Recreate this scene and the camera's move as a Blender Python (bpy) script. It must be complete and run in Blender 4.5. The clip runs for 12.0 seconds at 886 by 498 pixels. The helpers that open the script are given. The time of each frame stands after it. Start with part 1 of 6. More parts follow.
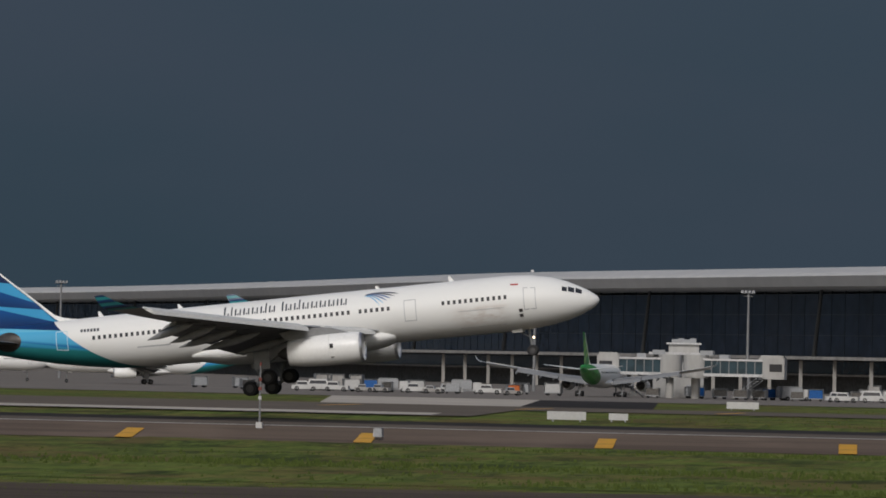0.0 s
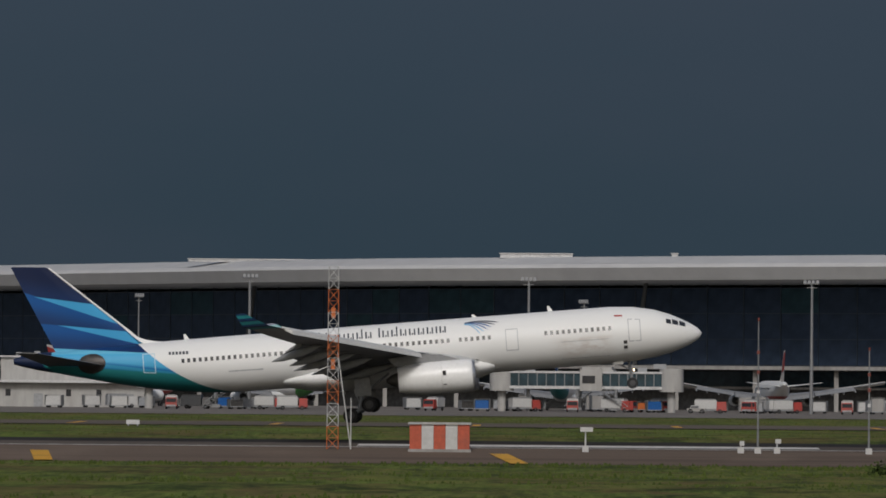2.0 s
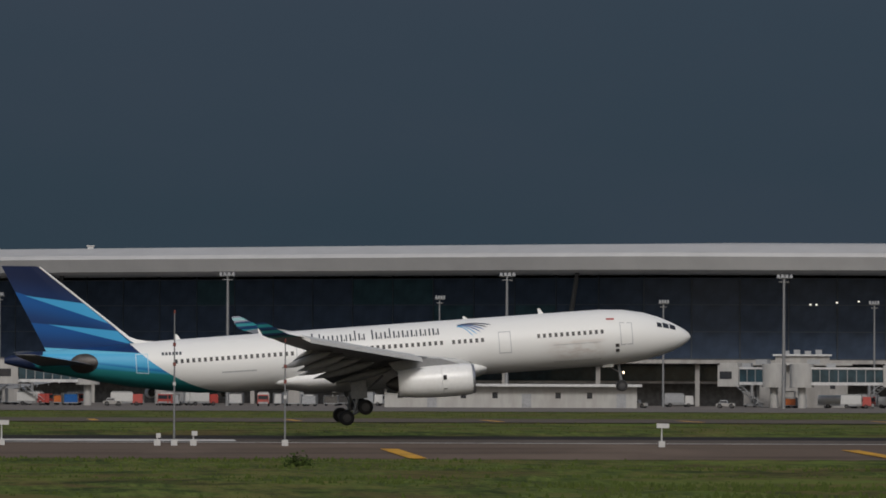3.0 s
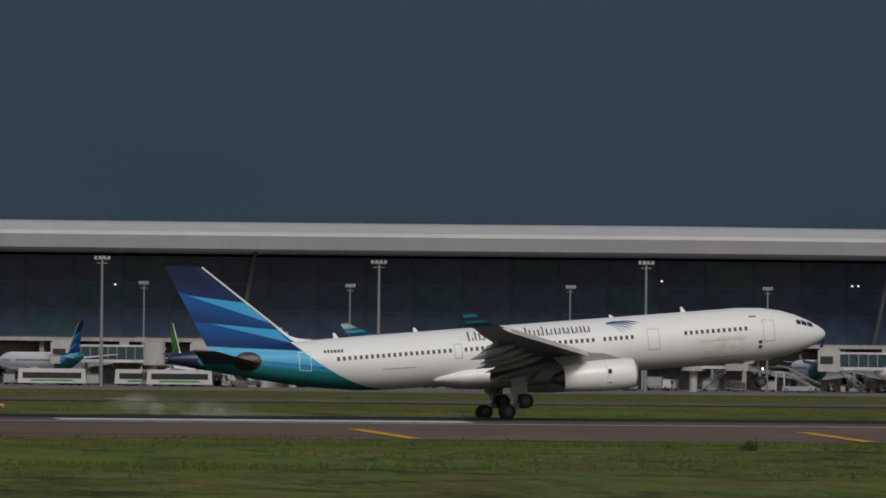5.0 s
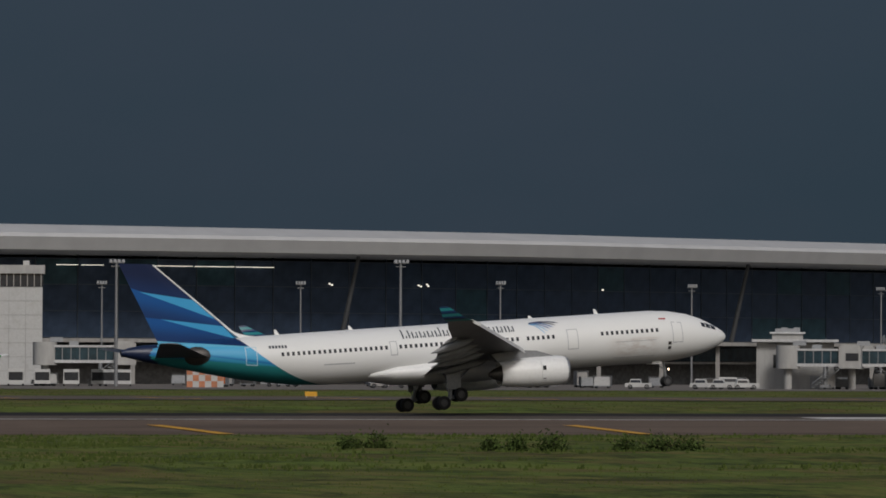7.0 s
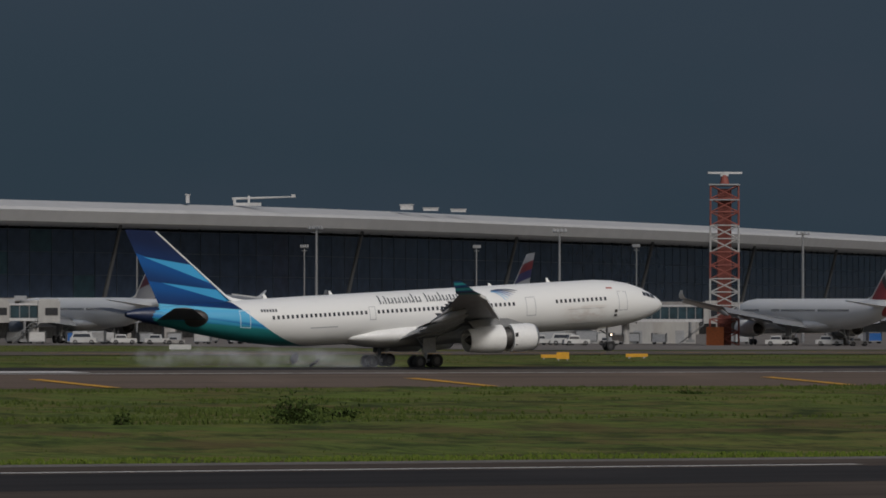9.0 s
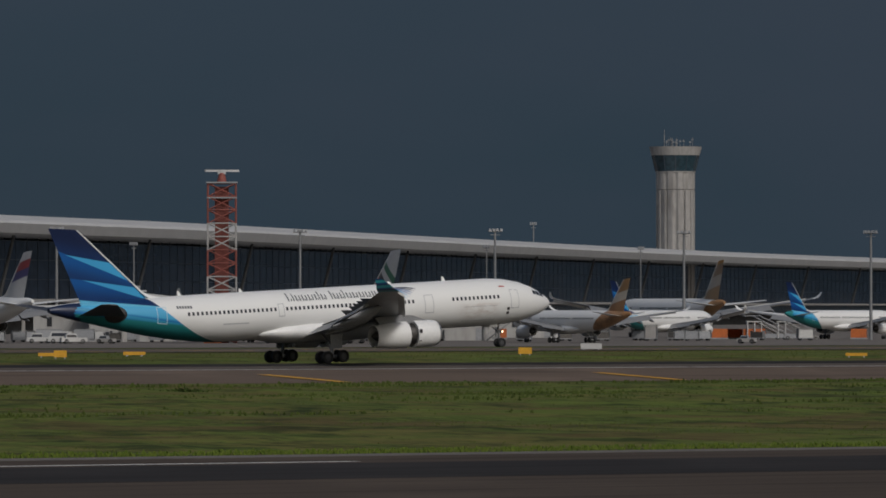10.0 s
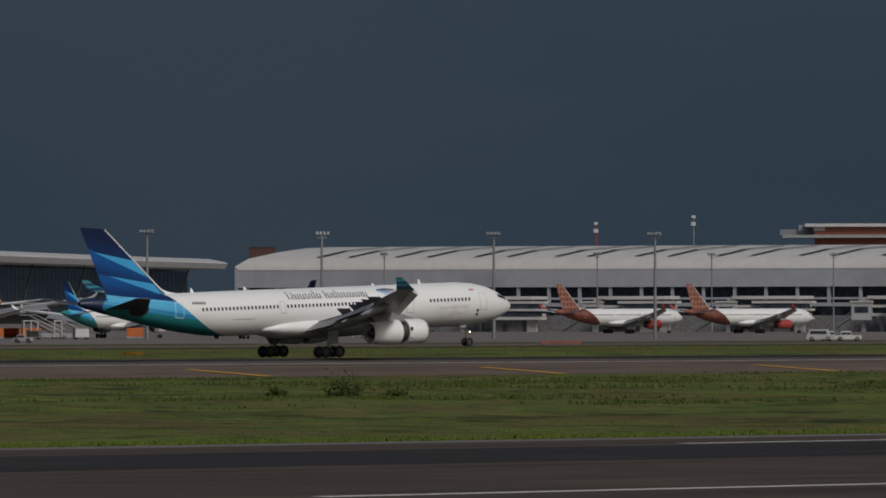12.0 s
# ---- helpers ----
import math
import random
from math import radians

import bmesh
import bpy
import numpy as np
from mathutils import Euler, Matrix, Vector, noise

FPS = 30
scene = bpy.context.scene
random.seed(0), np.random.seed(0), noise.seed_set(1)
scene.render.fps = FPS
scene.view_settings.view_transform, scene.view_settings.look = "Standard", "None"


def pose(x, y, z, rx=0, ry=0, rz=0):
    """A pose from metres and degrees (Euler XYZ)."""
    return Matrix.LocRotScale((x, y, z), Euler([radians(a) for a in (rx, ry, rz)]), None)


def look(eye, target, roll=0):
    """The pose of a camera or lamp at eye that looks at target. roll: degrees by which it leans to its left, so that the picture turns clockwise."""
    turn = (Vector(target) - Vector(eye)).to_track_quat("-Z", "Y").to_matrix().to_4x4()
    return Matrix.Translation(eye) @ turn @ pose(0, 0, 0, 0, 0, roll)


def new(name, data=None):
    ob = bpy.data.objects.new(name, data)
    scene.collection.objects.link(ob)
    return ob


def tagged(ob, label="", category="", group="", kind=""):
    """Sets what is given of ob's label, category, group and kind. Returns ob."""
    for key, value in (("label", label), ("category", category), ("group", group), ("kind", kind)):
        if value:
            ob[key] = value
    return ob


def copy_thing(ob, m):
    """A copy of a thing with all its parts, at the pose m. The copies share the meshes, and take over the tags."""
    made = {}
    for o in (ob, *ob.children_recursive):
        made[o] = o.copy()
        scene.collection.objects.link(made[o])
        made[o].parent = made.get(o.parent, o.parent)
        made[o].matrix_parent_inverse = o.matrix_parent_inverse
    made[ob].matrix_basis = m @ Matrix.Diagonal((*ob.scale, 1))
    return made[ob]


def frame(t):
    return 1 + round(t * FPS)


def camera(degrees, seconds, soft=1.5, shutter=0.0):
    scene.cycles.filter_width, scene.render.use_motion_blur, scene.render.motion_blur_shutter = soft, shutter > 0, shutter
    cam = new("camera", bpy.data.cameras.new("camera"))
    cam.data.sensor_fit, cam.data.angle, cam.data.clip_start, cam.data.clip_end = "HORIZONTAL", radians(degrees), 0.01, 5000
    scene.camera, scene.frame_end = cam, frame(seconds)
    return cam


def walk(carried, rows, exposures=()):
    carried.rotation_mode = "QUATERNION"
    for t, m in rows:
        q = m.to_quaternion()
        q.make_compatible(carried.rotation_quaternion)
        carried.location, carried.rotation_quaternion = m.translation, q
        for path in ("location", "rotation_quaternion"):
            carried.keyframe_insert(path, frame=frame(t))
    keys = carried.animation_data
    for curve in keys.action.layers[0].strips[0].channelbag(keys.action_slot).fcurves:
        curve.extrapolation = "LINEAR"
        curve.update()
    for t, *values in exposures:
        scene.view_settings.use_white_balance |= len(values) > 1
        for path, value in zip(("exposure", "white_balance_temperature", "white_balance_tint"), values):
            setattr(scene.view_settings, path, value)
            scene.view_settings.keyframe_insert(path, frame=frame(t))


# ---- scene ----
H = 5.7
# the camera stands on one spot and turns: seconds, yaw to the right, pitch, roll
TURN = [
    (0.0, -9.447, 0.927, 1.25),
    (0.5, -7.393, 0.984, 1.07),
    (1.0, -5.371, 1.033, 0.87),
    (1.5, -2.819, 1.062, 0.63),
    (2.0, -0.707, 1.072, 0.48),
    (2.5, 1.885, 1.104, 0.45),
    (3.0, 4.147, 1.037, 0.23),
    (3.5, 6.139, 1.000, 0.08),
    (3.7, 6.999, 0.980, 0.10),
    (5.3, 13.594, 0.900, 0.61),
    (5.5, 14.676, 0.912, 0.57),
    (6.0, 16.457, 0.915, 0.42),
    (6.5, 18.620, 0.944, 0.44),
    (7.0, 21.101, 0.879, 0.28),
    (7.2, 21.937, 0.802, 0.20),
    (8.8, 28.226, 0.513, -0.06),
    (9.0, 28.852, 0.523, 0.11),
    (9.5, 31.235, 0.524, 0.02),
    (10.0, 33.028, 0.509, -0.02),
    (10.5, 34.373, 0.483, -0.33),
    (11.0, 36.197, 0.463, -0.05),
    (11.5, 37.664, 0.512, -0.07),
    (12.0, 39.038, 0.497, -0.08),
]
cam = camera(7.354, 12.0, soft=1.7)
EYE = Vector((0, 0, H))
PATH = []
for t, yaw, pit, rol in TURN:
    a, e = radians(yaw), radians(pit)
    PATH.append((t, look(EYE, EYE + Vector((math.sin(a) * math.cos(e), math.cos(a) * math.cos(e), math.sin(e))) * 100, rol)))
walk(cam, PATH, [(0.0, 0.22), (1.0, 0.15), (2.5, 0.08), (5.5, -0.04), (7.0, -0.06), (9.5, -0.09), (12.0, -0.05)])

# ---- sky, sun, exposure ----
world = bpy.data.worlds.new("sky")
scene.world = world
world.use_nodes = True
wn = world.node_tree
sky = wn.nodes.new("ShaderNodeTexSky")
sky.sky_type = "NISHITA"
sky.sun_disc = False
SUN_DIR = Vector((-0.03, -0.78, 0.62)).normalized()     # towards the sun
sky.sun_elevation = math.asin(SUN_DIR.z)
sky.sun_rotation = math.atan2(SUN_DIR.x, SUN_DIR.y)
sky.air_density, sky.dust_density = 1.0, 3.0
wn.links.new(sky.outputs[0], wn.nodes["Background"].inputs[0])
wn.nodes["Background"].inputs[1].default_value = 0.06
sun = new("sun", bpy.data.lights.new("sun", "SUN"))
sun.data.energy, sun.data.angle, sun.data.color = 1.4, radians(14), (1.0, 0.98, 0.965)
sun.matrix_world = look(SUN_DIR * 200, (0, 0, 0))


# ---- materials ----
def math_node(nt, op, a, b=None, c=None):
    n = nt.nodes.new("ShaderNodeMath")
    n.operation = op
    for i, v in enumerate((a, b, c)):
        if v is None:
            continue
        if isinstance(v, (int, float)):
            n.inputs[i].default_value = v
        else:
            nt.links.new(v, n.inputs[i])
    return n.outputs[0]


def mix_node(nt, fac, a, b):
    n = nt.nodes.new("ShaderNodeMix")
    n.data_type = "RGBA"
    for key, v in (("Factor", fac), ("A", a), ("B", b)):
        s = n.inputs[0] if key == "Factor" else n.inputs[6 if key == "A" else 7]
        if isinstance(v, (int, float)):
            s.default_value = v
        elif isinstance(v, tuple):
            s.default_value = (*v, 1)
        else:
            nt.links.new(v, s)
    return n.outputs[2]


def noise_node(nt, scale, detail=4, vec=None, rough=0.55):
    n = nt.nodes.new("ShaderNodeTexNoise")
    n.inputs["Scale"].default_value, n.inputs["Detail"].default_value, n.inputs["Roughness"].default_value = scale, detail, rough
    if vec:
        nt.links.new(vec, n.inputs["Vector"])
    return n.outputs[0]


def coords(nt, squash=None):
    n = nt.nodes.new("ShaderNodeTexCoord")
    out = n.outputs["Object"]
    if squash:
        m = nt.nodes.new("ShaderNodeMapping")
        m.inputs["Scale"].default_value = squash
        nt.links.new(out, m.inputs[0])
        out = m.outputs[0]
    return out


def spread(nt, v, lo, hi):
    n = nt.nodes.new("ShaderNodeMapRange")
    n.interpolation_type = "SMOOTHSTEP"
    n.inputs[1].default_value, n.inputs[2].default_value = lo, hi
    nt.links.new(v, n.inputs[0])
    return n.outputs[0]


def blank(name, rough=0.6, metal=0.0):
    m = bpy.data.materials.new(name)
    m.use_nodes = True
    b = m.node_tree.nodes["Principled BSDF"]
    b.inputs["Roughness"].default_value, b.inputs["Metallic"].default_value = rough, metal
    return m, m.node_tree, b


def paint(name, col, rough=0.5, metal=0.0, vary=0.12, scale=0.6, dirt=0.1, dirt_col=(0.08, 0.07, 0.06), bump=0.0, squash=None, spec=0.5):
    """A surface of one colour with grain, broad blotches and dirt."""
    m, nt, b = blank(name, rough, metal)
    b.inputs["Specular IOR Level"].default_value = spec
    v = coords(nt, squash)
    fine, broad = noise_node(nt, scale * 6, 5, v), noise_node(nt, scale, 4, v)
    dark = tuple(c * (1 - vary) for c in col)
    light = tuple(min(1, c * (1 + vary)) for c in col)
    c1 = mix_node(nt, spread(nt, fine, 0.3, 0.7), dark, light)
    c2 = mix_node(nt, math_node(nt, "MULTIPLY", spread(nt, broad, 0.48, 0.75), dirt), c1, dirt_col)
    nt.links.new(c2, b.inputs["Base Color"])
    nt.links.new(math_node(nt, "ADD", math_node(nt, "MULTIPLY", broad, 0.2), rough - 0.1), b.inputs["Roughness"])
    if bump:
        n = nt.nodes.new("ShaderNodeBump")
        n.inputs["Strength"].default_value = bump
        nt.links.new(fine, n.inputs["Height"])
        nt.links.new(n.outputs[0], b.inputs["Normal"])
    return m


def glow(name, col, strength):
    m, nt, b = blank(name)
    b.inputs["Base Color"].default_value = (*col, 1)
    b.inputs["Emission Color"].default_value = (*col, 1)
    b.inputs["Emission Strength"].default_value = strength
    return m


NAVY, BLUE, CYAN, TEAL = (0.003, 0.011, 0.05), (0.004, 0.08, 0.28), (0.05, 0.34, 0.62), (0.02, 0.2, 0.205)


def split_xz(nt, k):
    """Object coordinates in the big jet's metres; k: the size of this jet against it."""
    s = nt.nodes.new("ShaderNodeSeparateXYZ")
    nt.links.new(coords(nt), s.inputs[0])
    return math_node(nt, "DIVIDE", s.outputs[0], k), math_node(nt, "DIVIDE", s.outputs[2], k)


def below(nt, X, Z, x0, z0, x1, z1, soft=0.03):
    """1 under the line through two points, 0 above it."""
    k = (z1 - z0) / (x1 - x0)
    line = math_node(nt, "MULTIPLY_ADD", X, k, z0 - k * x0)
    return spread(nt, math_node(nt, "SUBTRACT", line, Z), -soft, soft)


def both(nt, a, b):
    return math_node(nt, "MULTIPLY", a, b)


def minus(nt, a):
    return math_node(nt, "SUBTRACT", 1.0, a)


def white_skin(nt, v):
    stain = both(nt, spread(nt, noise_node(nt, 0.35, 6, v), 0.5, 0.85), spread(nt, noise_node(nt, 2.5, 4, v), 0.35, 0.8))
    return mix_node(nt, math_node(nt, "MULTIPLY", stain, 0.35), (0.75, 0.75, 0.73), (0.42, 0.38, 0.33))


def livery_waves(k):
    """White skin whose tail turns teal, blue and cyan in swept bands."""
    m, nt, b = blank("white_skin_with_teal_tail", 0.48)
    X, Z = split_xz(nt, k)
    v = coords(nt, (0.5, 1, 1.6))
    white = white_skin(nt, v)
    c = mix_node(nt, below(nt, X, Z, -57, 1.35, -46, -0.6, 0.15), (0.06, 0.36, 0.6), (0.016, 0.17, 0.4))
    c = mix_node(nt, both(nt, below(nt, X, Z, -57, 1.25, -46, -0.9, 0.06), minus(nt, below(nt, X, Z, -57, 0.95, -46, -1.25, 0.12))), c, (0.035, 0.27, 0.45))
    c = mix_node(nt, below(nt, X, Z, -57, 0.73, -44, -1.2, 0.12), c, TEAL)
    # shade of the tail's underside, mixed into the teal as a darker tone
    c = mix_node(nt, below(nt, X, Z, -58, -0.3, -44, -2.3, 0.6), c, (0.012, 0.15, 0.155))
    c = mix_node(nt, minus(nt, below(nt, X, Z, -57, 1.95, -50, 1.5, 0.05)), c, (0.12, 0.43, 0.62))
    c = mix_node(nt, minus(nt, below(nt, X, Z, -59.85, 2.72, -51.0, 1.6, 0.03)), c, mix_node(nt, spread(nt, X, -59.5, -52.0), (0.004, 0.05, 0.19), (0.004, 0.025, 0.1)))
    s = math_node(nt, "SUBTRACT", math_node(nt, "MULTIPLY", X, -1.0), 42.2)
    s = math_node(nt, "MAXIMUM", s, 0.0)
    edge = math_node(nt, "MULTIPLY_ADD", math_node(nt, "MULTIPLY", s, s), 0.054, -2.62)
    tail = spread(nt, math_node(nt, "SUBTRACT", edge, Z), -0.03, 0.03)
    soot = both(nt, both(nt, spread(nt, X, -14.5, -11.5), minus(nt, spread(nt, X, -9.5, -7.6))), both(nt, minus(nt, spread(nt, Z, -0.3, 0.3)), spread(nt, Z, -2.2, -1.2)))
    soot = both(nt, soot, spread(nt, noise_node(nt, 1.6, 6, v), 0.3, 0.75))
    white = mix_node(nt, math_node(nt, "MULTIPLY", soot, 0.55), white, (0.4, 0.3, 0.24))
    c = mix_node(nt, tail, white, c)
    nt.links.new(c, b.inputs["Base Color"])
    b.inputs["Specular IOR Level"].default_value = 0.35
    return m


def fin_waves(k):
    m, nt, b = blank("navy_and_cyan_fin", 0.5)
    X, Z = split_xz(nt, k)
    v = coords(nt)
    deep = (0.004, 0.032, 0.125)
    # between the pale wedges the blue deepens upwards to each wedge's foot
    c = mix_node(nt, below(nt, X, Z, -61.3, 8.6, -52, 6.6, 0.9), NAVY, (0.004, 0.022, 0.09))
    c = mix_node(nt, below(nt, X, Z, -61.3, 7.7, -53.6, 4.6, 0.05), c, mix_node(nt, below(nt, X, Z, -61.3, 6.3, -52, 3.9, 1.0), BLUE, deep))
    c = mix_node(nt, below(nt, X, Z, -61.3, 5.15, -52.9, 3.75, 0.05), c, mix_node(nt, below(nt, X, Z, -61.3, 4.0, -52, 2.7, 0.9), BLUE, deep))
    for x, z, up, dn in ((-61.3, 7.62, -0.205, -0.413), (-59.3, 4.82, -0.168, -0.315)):
        w = both(nt, below(nt, X, Z, x, z, x + 1, z + up), minus(nt, below(nt, X, Z, x, z, x + 1, z + dn)))
        w = both(nt, w, spread(nt, math_node(nt, "SUBTRACT", X, x), 0.0, 0.05))
        c = mix_node(nt, w, c, CYAN)
    c = mix_node(nt, below(nt, X, Z, -59.85, 2.72, -51.0, 1.6, 0.03), c, (0.12, 0.43, 0.62))
    c = mix_node(nt, math_node(nt, "MULTIPLY", noise_node(nt, 1.3, 5, v), 0.05), c, (0.03, 0.05, 0.09))
    b.inputs["Specular IOR Level"].default_value = 0.25
    nt.links.new(c, b.inputs["Base Color"])
    return m


def livery_plain(name, k, tail, slope=0.35, start=-49.0, belly=None):
    """White skin with a tail of another colour beyond a slanting edge."""
    m, nt, b = blank(name, 0.35)
    X, Z = split_xz(nt, k)
    c = white_skin(nt, coords(nt))
    if belly:
        c = mix_node(nt, below(nt, X, Z, 0, -1.3, -60, -1.3, 0.1), c, belly)
    if tail:
        e = math_node(nt, "MULTIPLY_ADD", Z, -1 / slope * 0.5, start)
        mott = mix_node(nt, spread(nt, noise_node(nt, 0.5 / k, 4, coords(nt)), 0.35, 0.7), tail, tuple(x * 0.6 for x in tail))
        c = mix_node(nt, spread(nt, math_node(nt, "SUBTRACT", e, X), -0.05, 0.05), c, mott)
    nt.links.new(c, b.inputs["Base Color"])
    return m


def fin_bands(name, k, cols, slant=0.9):
    """A fin in slanting bands of the given colours, from the root upwards."""
    m, nt, b = blank(name, 0.4)
    X, Z = split_xz(nt, k)
    c = mix_node(nt, 0.0, cols[0], cols[0])
    for i, col in enumerate(cols[1:]):
        z = 2.6 + 8.4 * (i + 1) / len(cols)
        c = mix_node(nt, minus(nt, below(nt, X, Z, -62, z + slant, -52, z - slant, 0.1)), c, col)
    c = mix_node(nt, math_node(nt, "MULTIPLY", noise_node(nt, 1.5, 5, coords(nt)), 0.2), c, (0.1, 0.1, 0.1))
    nt.links.new(c, b.inputs["Base Color"])
    return m


def fin_grid(name, k):
    """A brick-red fin under a net of pale woven lines."""
    m, nt, b = blank(name, 0.55)
    X, Z = split_xz(nt, k)
    lines = None
    for src in (X, Z):
        saw = math_node(nt, "ABSOLUTE", math_node(nt, "SUBTRACT", math_node(nt, "FRACT", math_node(nt, "MULTIPLY", src, 0.62)), 0.5))
        one = spread(nt, saw, 0.36, 0.44)
        lines = one if lines is None else math_node(nt, "MAXIMUM", lines, one)
    lines = both(nt, lines, spread(nt, noise_node(nt, 0.9, 4, coords(nt)), 0.3, 0.55))
    c = mix_node(nt, noise_node(nt, 0.5, 4, coords(nt)), (0.14, 0.04, 0.028), (0.2, 0.062, 0.04))
    c = mix_node(nt, math_node(nt, "MULTIPLY", lines, 0.75), c, (0.42, 0.25, 0.18))
    nt.links.new(c, b.inputs["Base Color"])
    return m


WHITE = paint("white_aircraft_paint", (0.78, 0.78, 0.76), 0.35, vary=0.03, dirt=0.18, dirt_col=(0.4, 0.37, 0.33))
WING_GREY = paint("grey_wing_paint", (0.21, 0.215, 0.22), 0.45, vary=0.08, scale=0.5, dirt=0.4, dirt_col=(0.2, 0.19, 0.18))
FLAP_GREY = paint("dark_flap_paint", (0.13, 0.13, 0.135), 0.5, vary=0.1, dirt=0.4, dirt_col=(0.1, 0.1, 0.1))
BARE = paint("bare_metal", (0.55, 0.55, 0.56), 0.3, 0.9, vary=0.08)
DARK_METAL = paint("burnt_metal", (0.1, 0.095, 0.09), 0.45, 0.7, vary=0.2)
RUBBER = paint("tyre_rubber", (0.018, 0.018, 0.019), 0.8, vary=0.3, scale=3)
BLACK = paint("black_gap", (0.01, 0.01, 0.012), 0.6, vary=0.2)
WINDOW = paint("dark_cabin_glass", (0.03, 0.033, 0.04), 0.12, vary=0.1)
LETTER = paint("dark_grey_lettering", (0.035, 0.045, 0.06), 0.5, vary=0.1)
LINE_GREY = paint("panel_line_grey", (0.42, 0.43, 0.44), 0.5, vary=0.1)
DOOR_EDGE = paint("pale_blue_door_edge", (0.45, 0.62, 0.7), 0.5)
CYAN_PAINT = paint("cyan_paint", CYAN, 0.4)
BLUE_PAINT = paint("blue_paint", BLUE, 0.4)
NAVY_PAINT = paint("navy_paint", (0.008, 0.018, 0.055), 0.4)
TEAL_PAINT = paint("teal_paint", TEAL, 0.4)
RED = paint("red_paint", (0.34, 0.04, 0.03), 0.5, vary=0.12, dirt=0.3)
ORANGE = paint("orange_paint", (0.5, 0.13, 0.03), 0.55, vary=0.12, dirt=0.3)
YELLOW = paint("yellow_paint", (0.6, 0.31, 0.02), 0.6, vary=0.1, dirt=0.35)
BUS_WHITE = paint("white_vehicle_paint", (0.47, 0.47, 0.46), 0.4, vary=0.06, dirt=0.3, dirt_col=(0.3, 0.28, 0.25))
LIME = paint("lime_paint", (0.2, 0.48, 0.05), 0.45)
GREEN = paint("green_paint", (0.02, 0.24, 0.05), 0.45)
GREY = paint("grey_paint", (0.28, 0.29, 0.3), 0.55, vary=0.1, dirt=0.3)
STEEL = paint("galvanised_steel", (0.24, 0.245, 0.25), 0.5, 0.4, vary=0.15, scale=2)
PALE_STEEL = paint("pale_steel", (0.5, 0.5, 0.5), 0.5, 0.1, vary=0.12, dirt=0.3)
CONCRETE = paint("weathered_concrete", (0.3, 0.29, 0.275), 0.85, vary=0.14, scale=0.15, dirt=0.5, dirt_col=(0.13, 0.12, 0.11), bump=0.2, squash=(1, 1, 0.25))
PLASTER = paint("off_white_plaster", (0.37, 0.365, 0.35), 0.8, vary=0.08, scale=0.2, dirt=0.45, dirt_col=(0.26, 0.24, 0.22), squash=(1, 1, 0.3))
FASCIA = paint("grey_metal_fascia", (0.36, 0.36, 0.36), 0.6, 0.0, vary=0.05, scale=0.03, dirt=0.25, dirt_col=(0.25, 0.25, 0.25))
ROOF = paint("pale_metal_roof", (0.5, 0.495, 0.485), 0.55, 0.0, vary=0.05, scale=0.03, dirt=0.25, dirt_col=(0.35, 0.34, 0.33))
T2_ROOF = paint("cream_metal_roof", (0.52, 0.505, 0.47), 0.55, vary=0.05, scale=0.05, dirt=0.3, dirt_col=(0.4, 0.38, 0.34))
T2_WALL = paint("pale_grey_cladding", (0.34, 0.35, 0.375), 0.6, vary=0.05, scale=0.05, dirt=0.25)
GLASS = paint("dark_curtain_glass", (0.036, 0.053, 0.086), 0.2, vary=0.22, scale=0.05, spec=0.12)
HALL_GLASS = paint("grey_blue_hall_glass", (0.04, 0.052, 0.068), 0.25, vary=0.35, scale=0.12, spec=0.3)
DIM_WALL = paint("dim_grey_wall", (0.18, 0.18, 0.183), 0.8, vary=0.25, scale=0.2, dirt=0.4)
GLASS_B = paint("blue_green_glass", (0.02, 0.045, 0.06), 0.2, vary=0.3, scale=0.1)
GLASS_C = paint("teal_tinted_glass", (0.03, 0.062, 0.08), 0.2, vary=0.25, scale=0.05, spec=0.12)
MULLION = paint("dark_mullion", (0.035, 0.05, 0.07), 0.5, vary=0.2)
# near-black tone paints the hall's inner shade into the wall colour
DARK_IN = paint("interior_shade_colour", (0.05, 0.053, 0.06), 0.8, vary=0.3)
BRICK_RED = paint("red_brick_cladding", (0.24, 0.075, 0.05), 0.75, vary=0.15, scale=0.2)
SAND = paint("sand_gold_paint", (0.36, 0.19, 0.08), 0.5, vary=0.15)
LAMP = glow("lit_lamp", (1.0, 0.93, 0.8), 1.0)


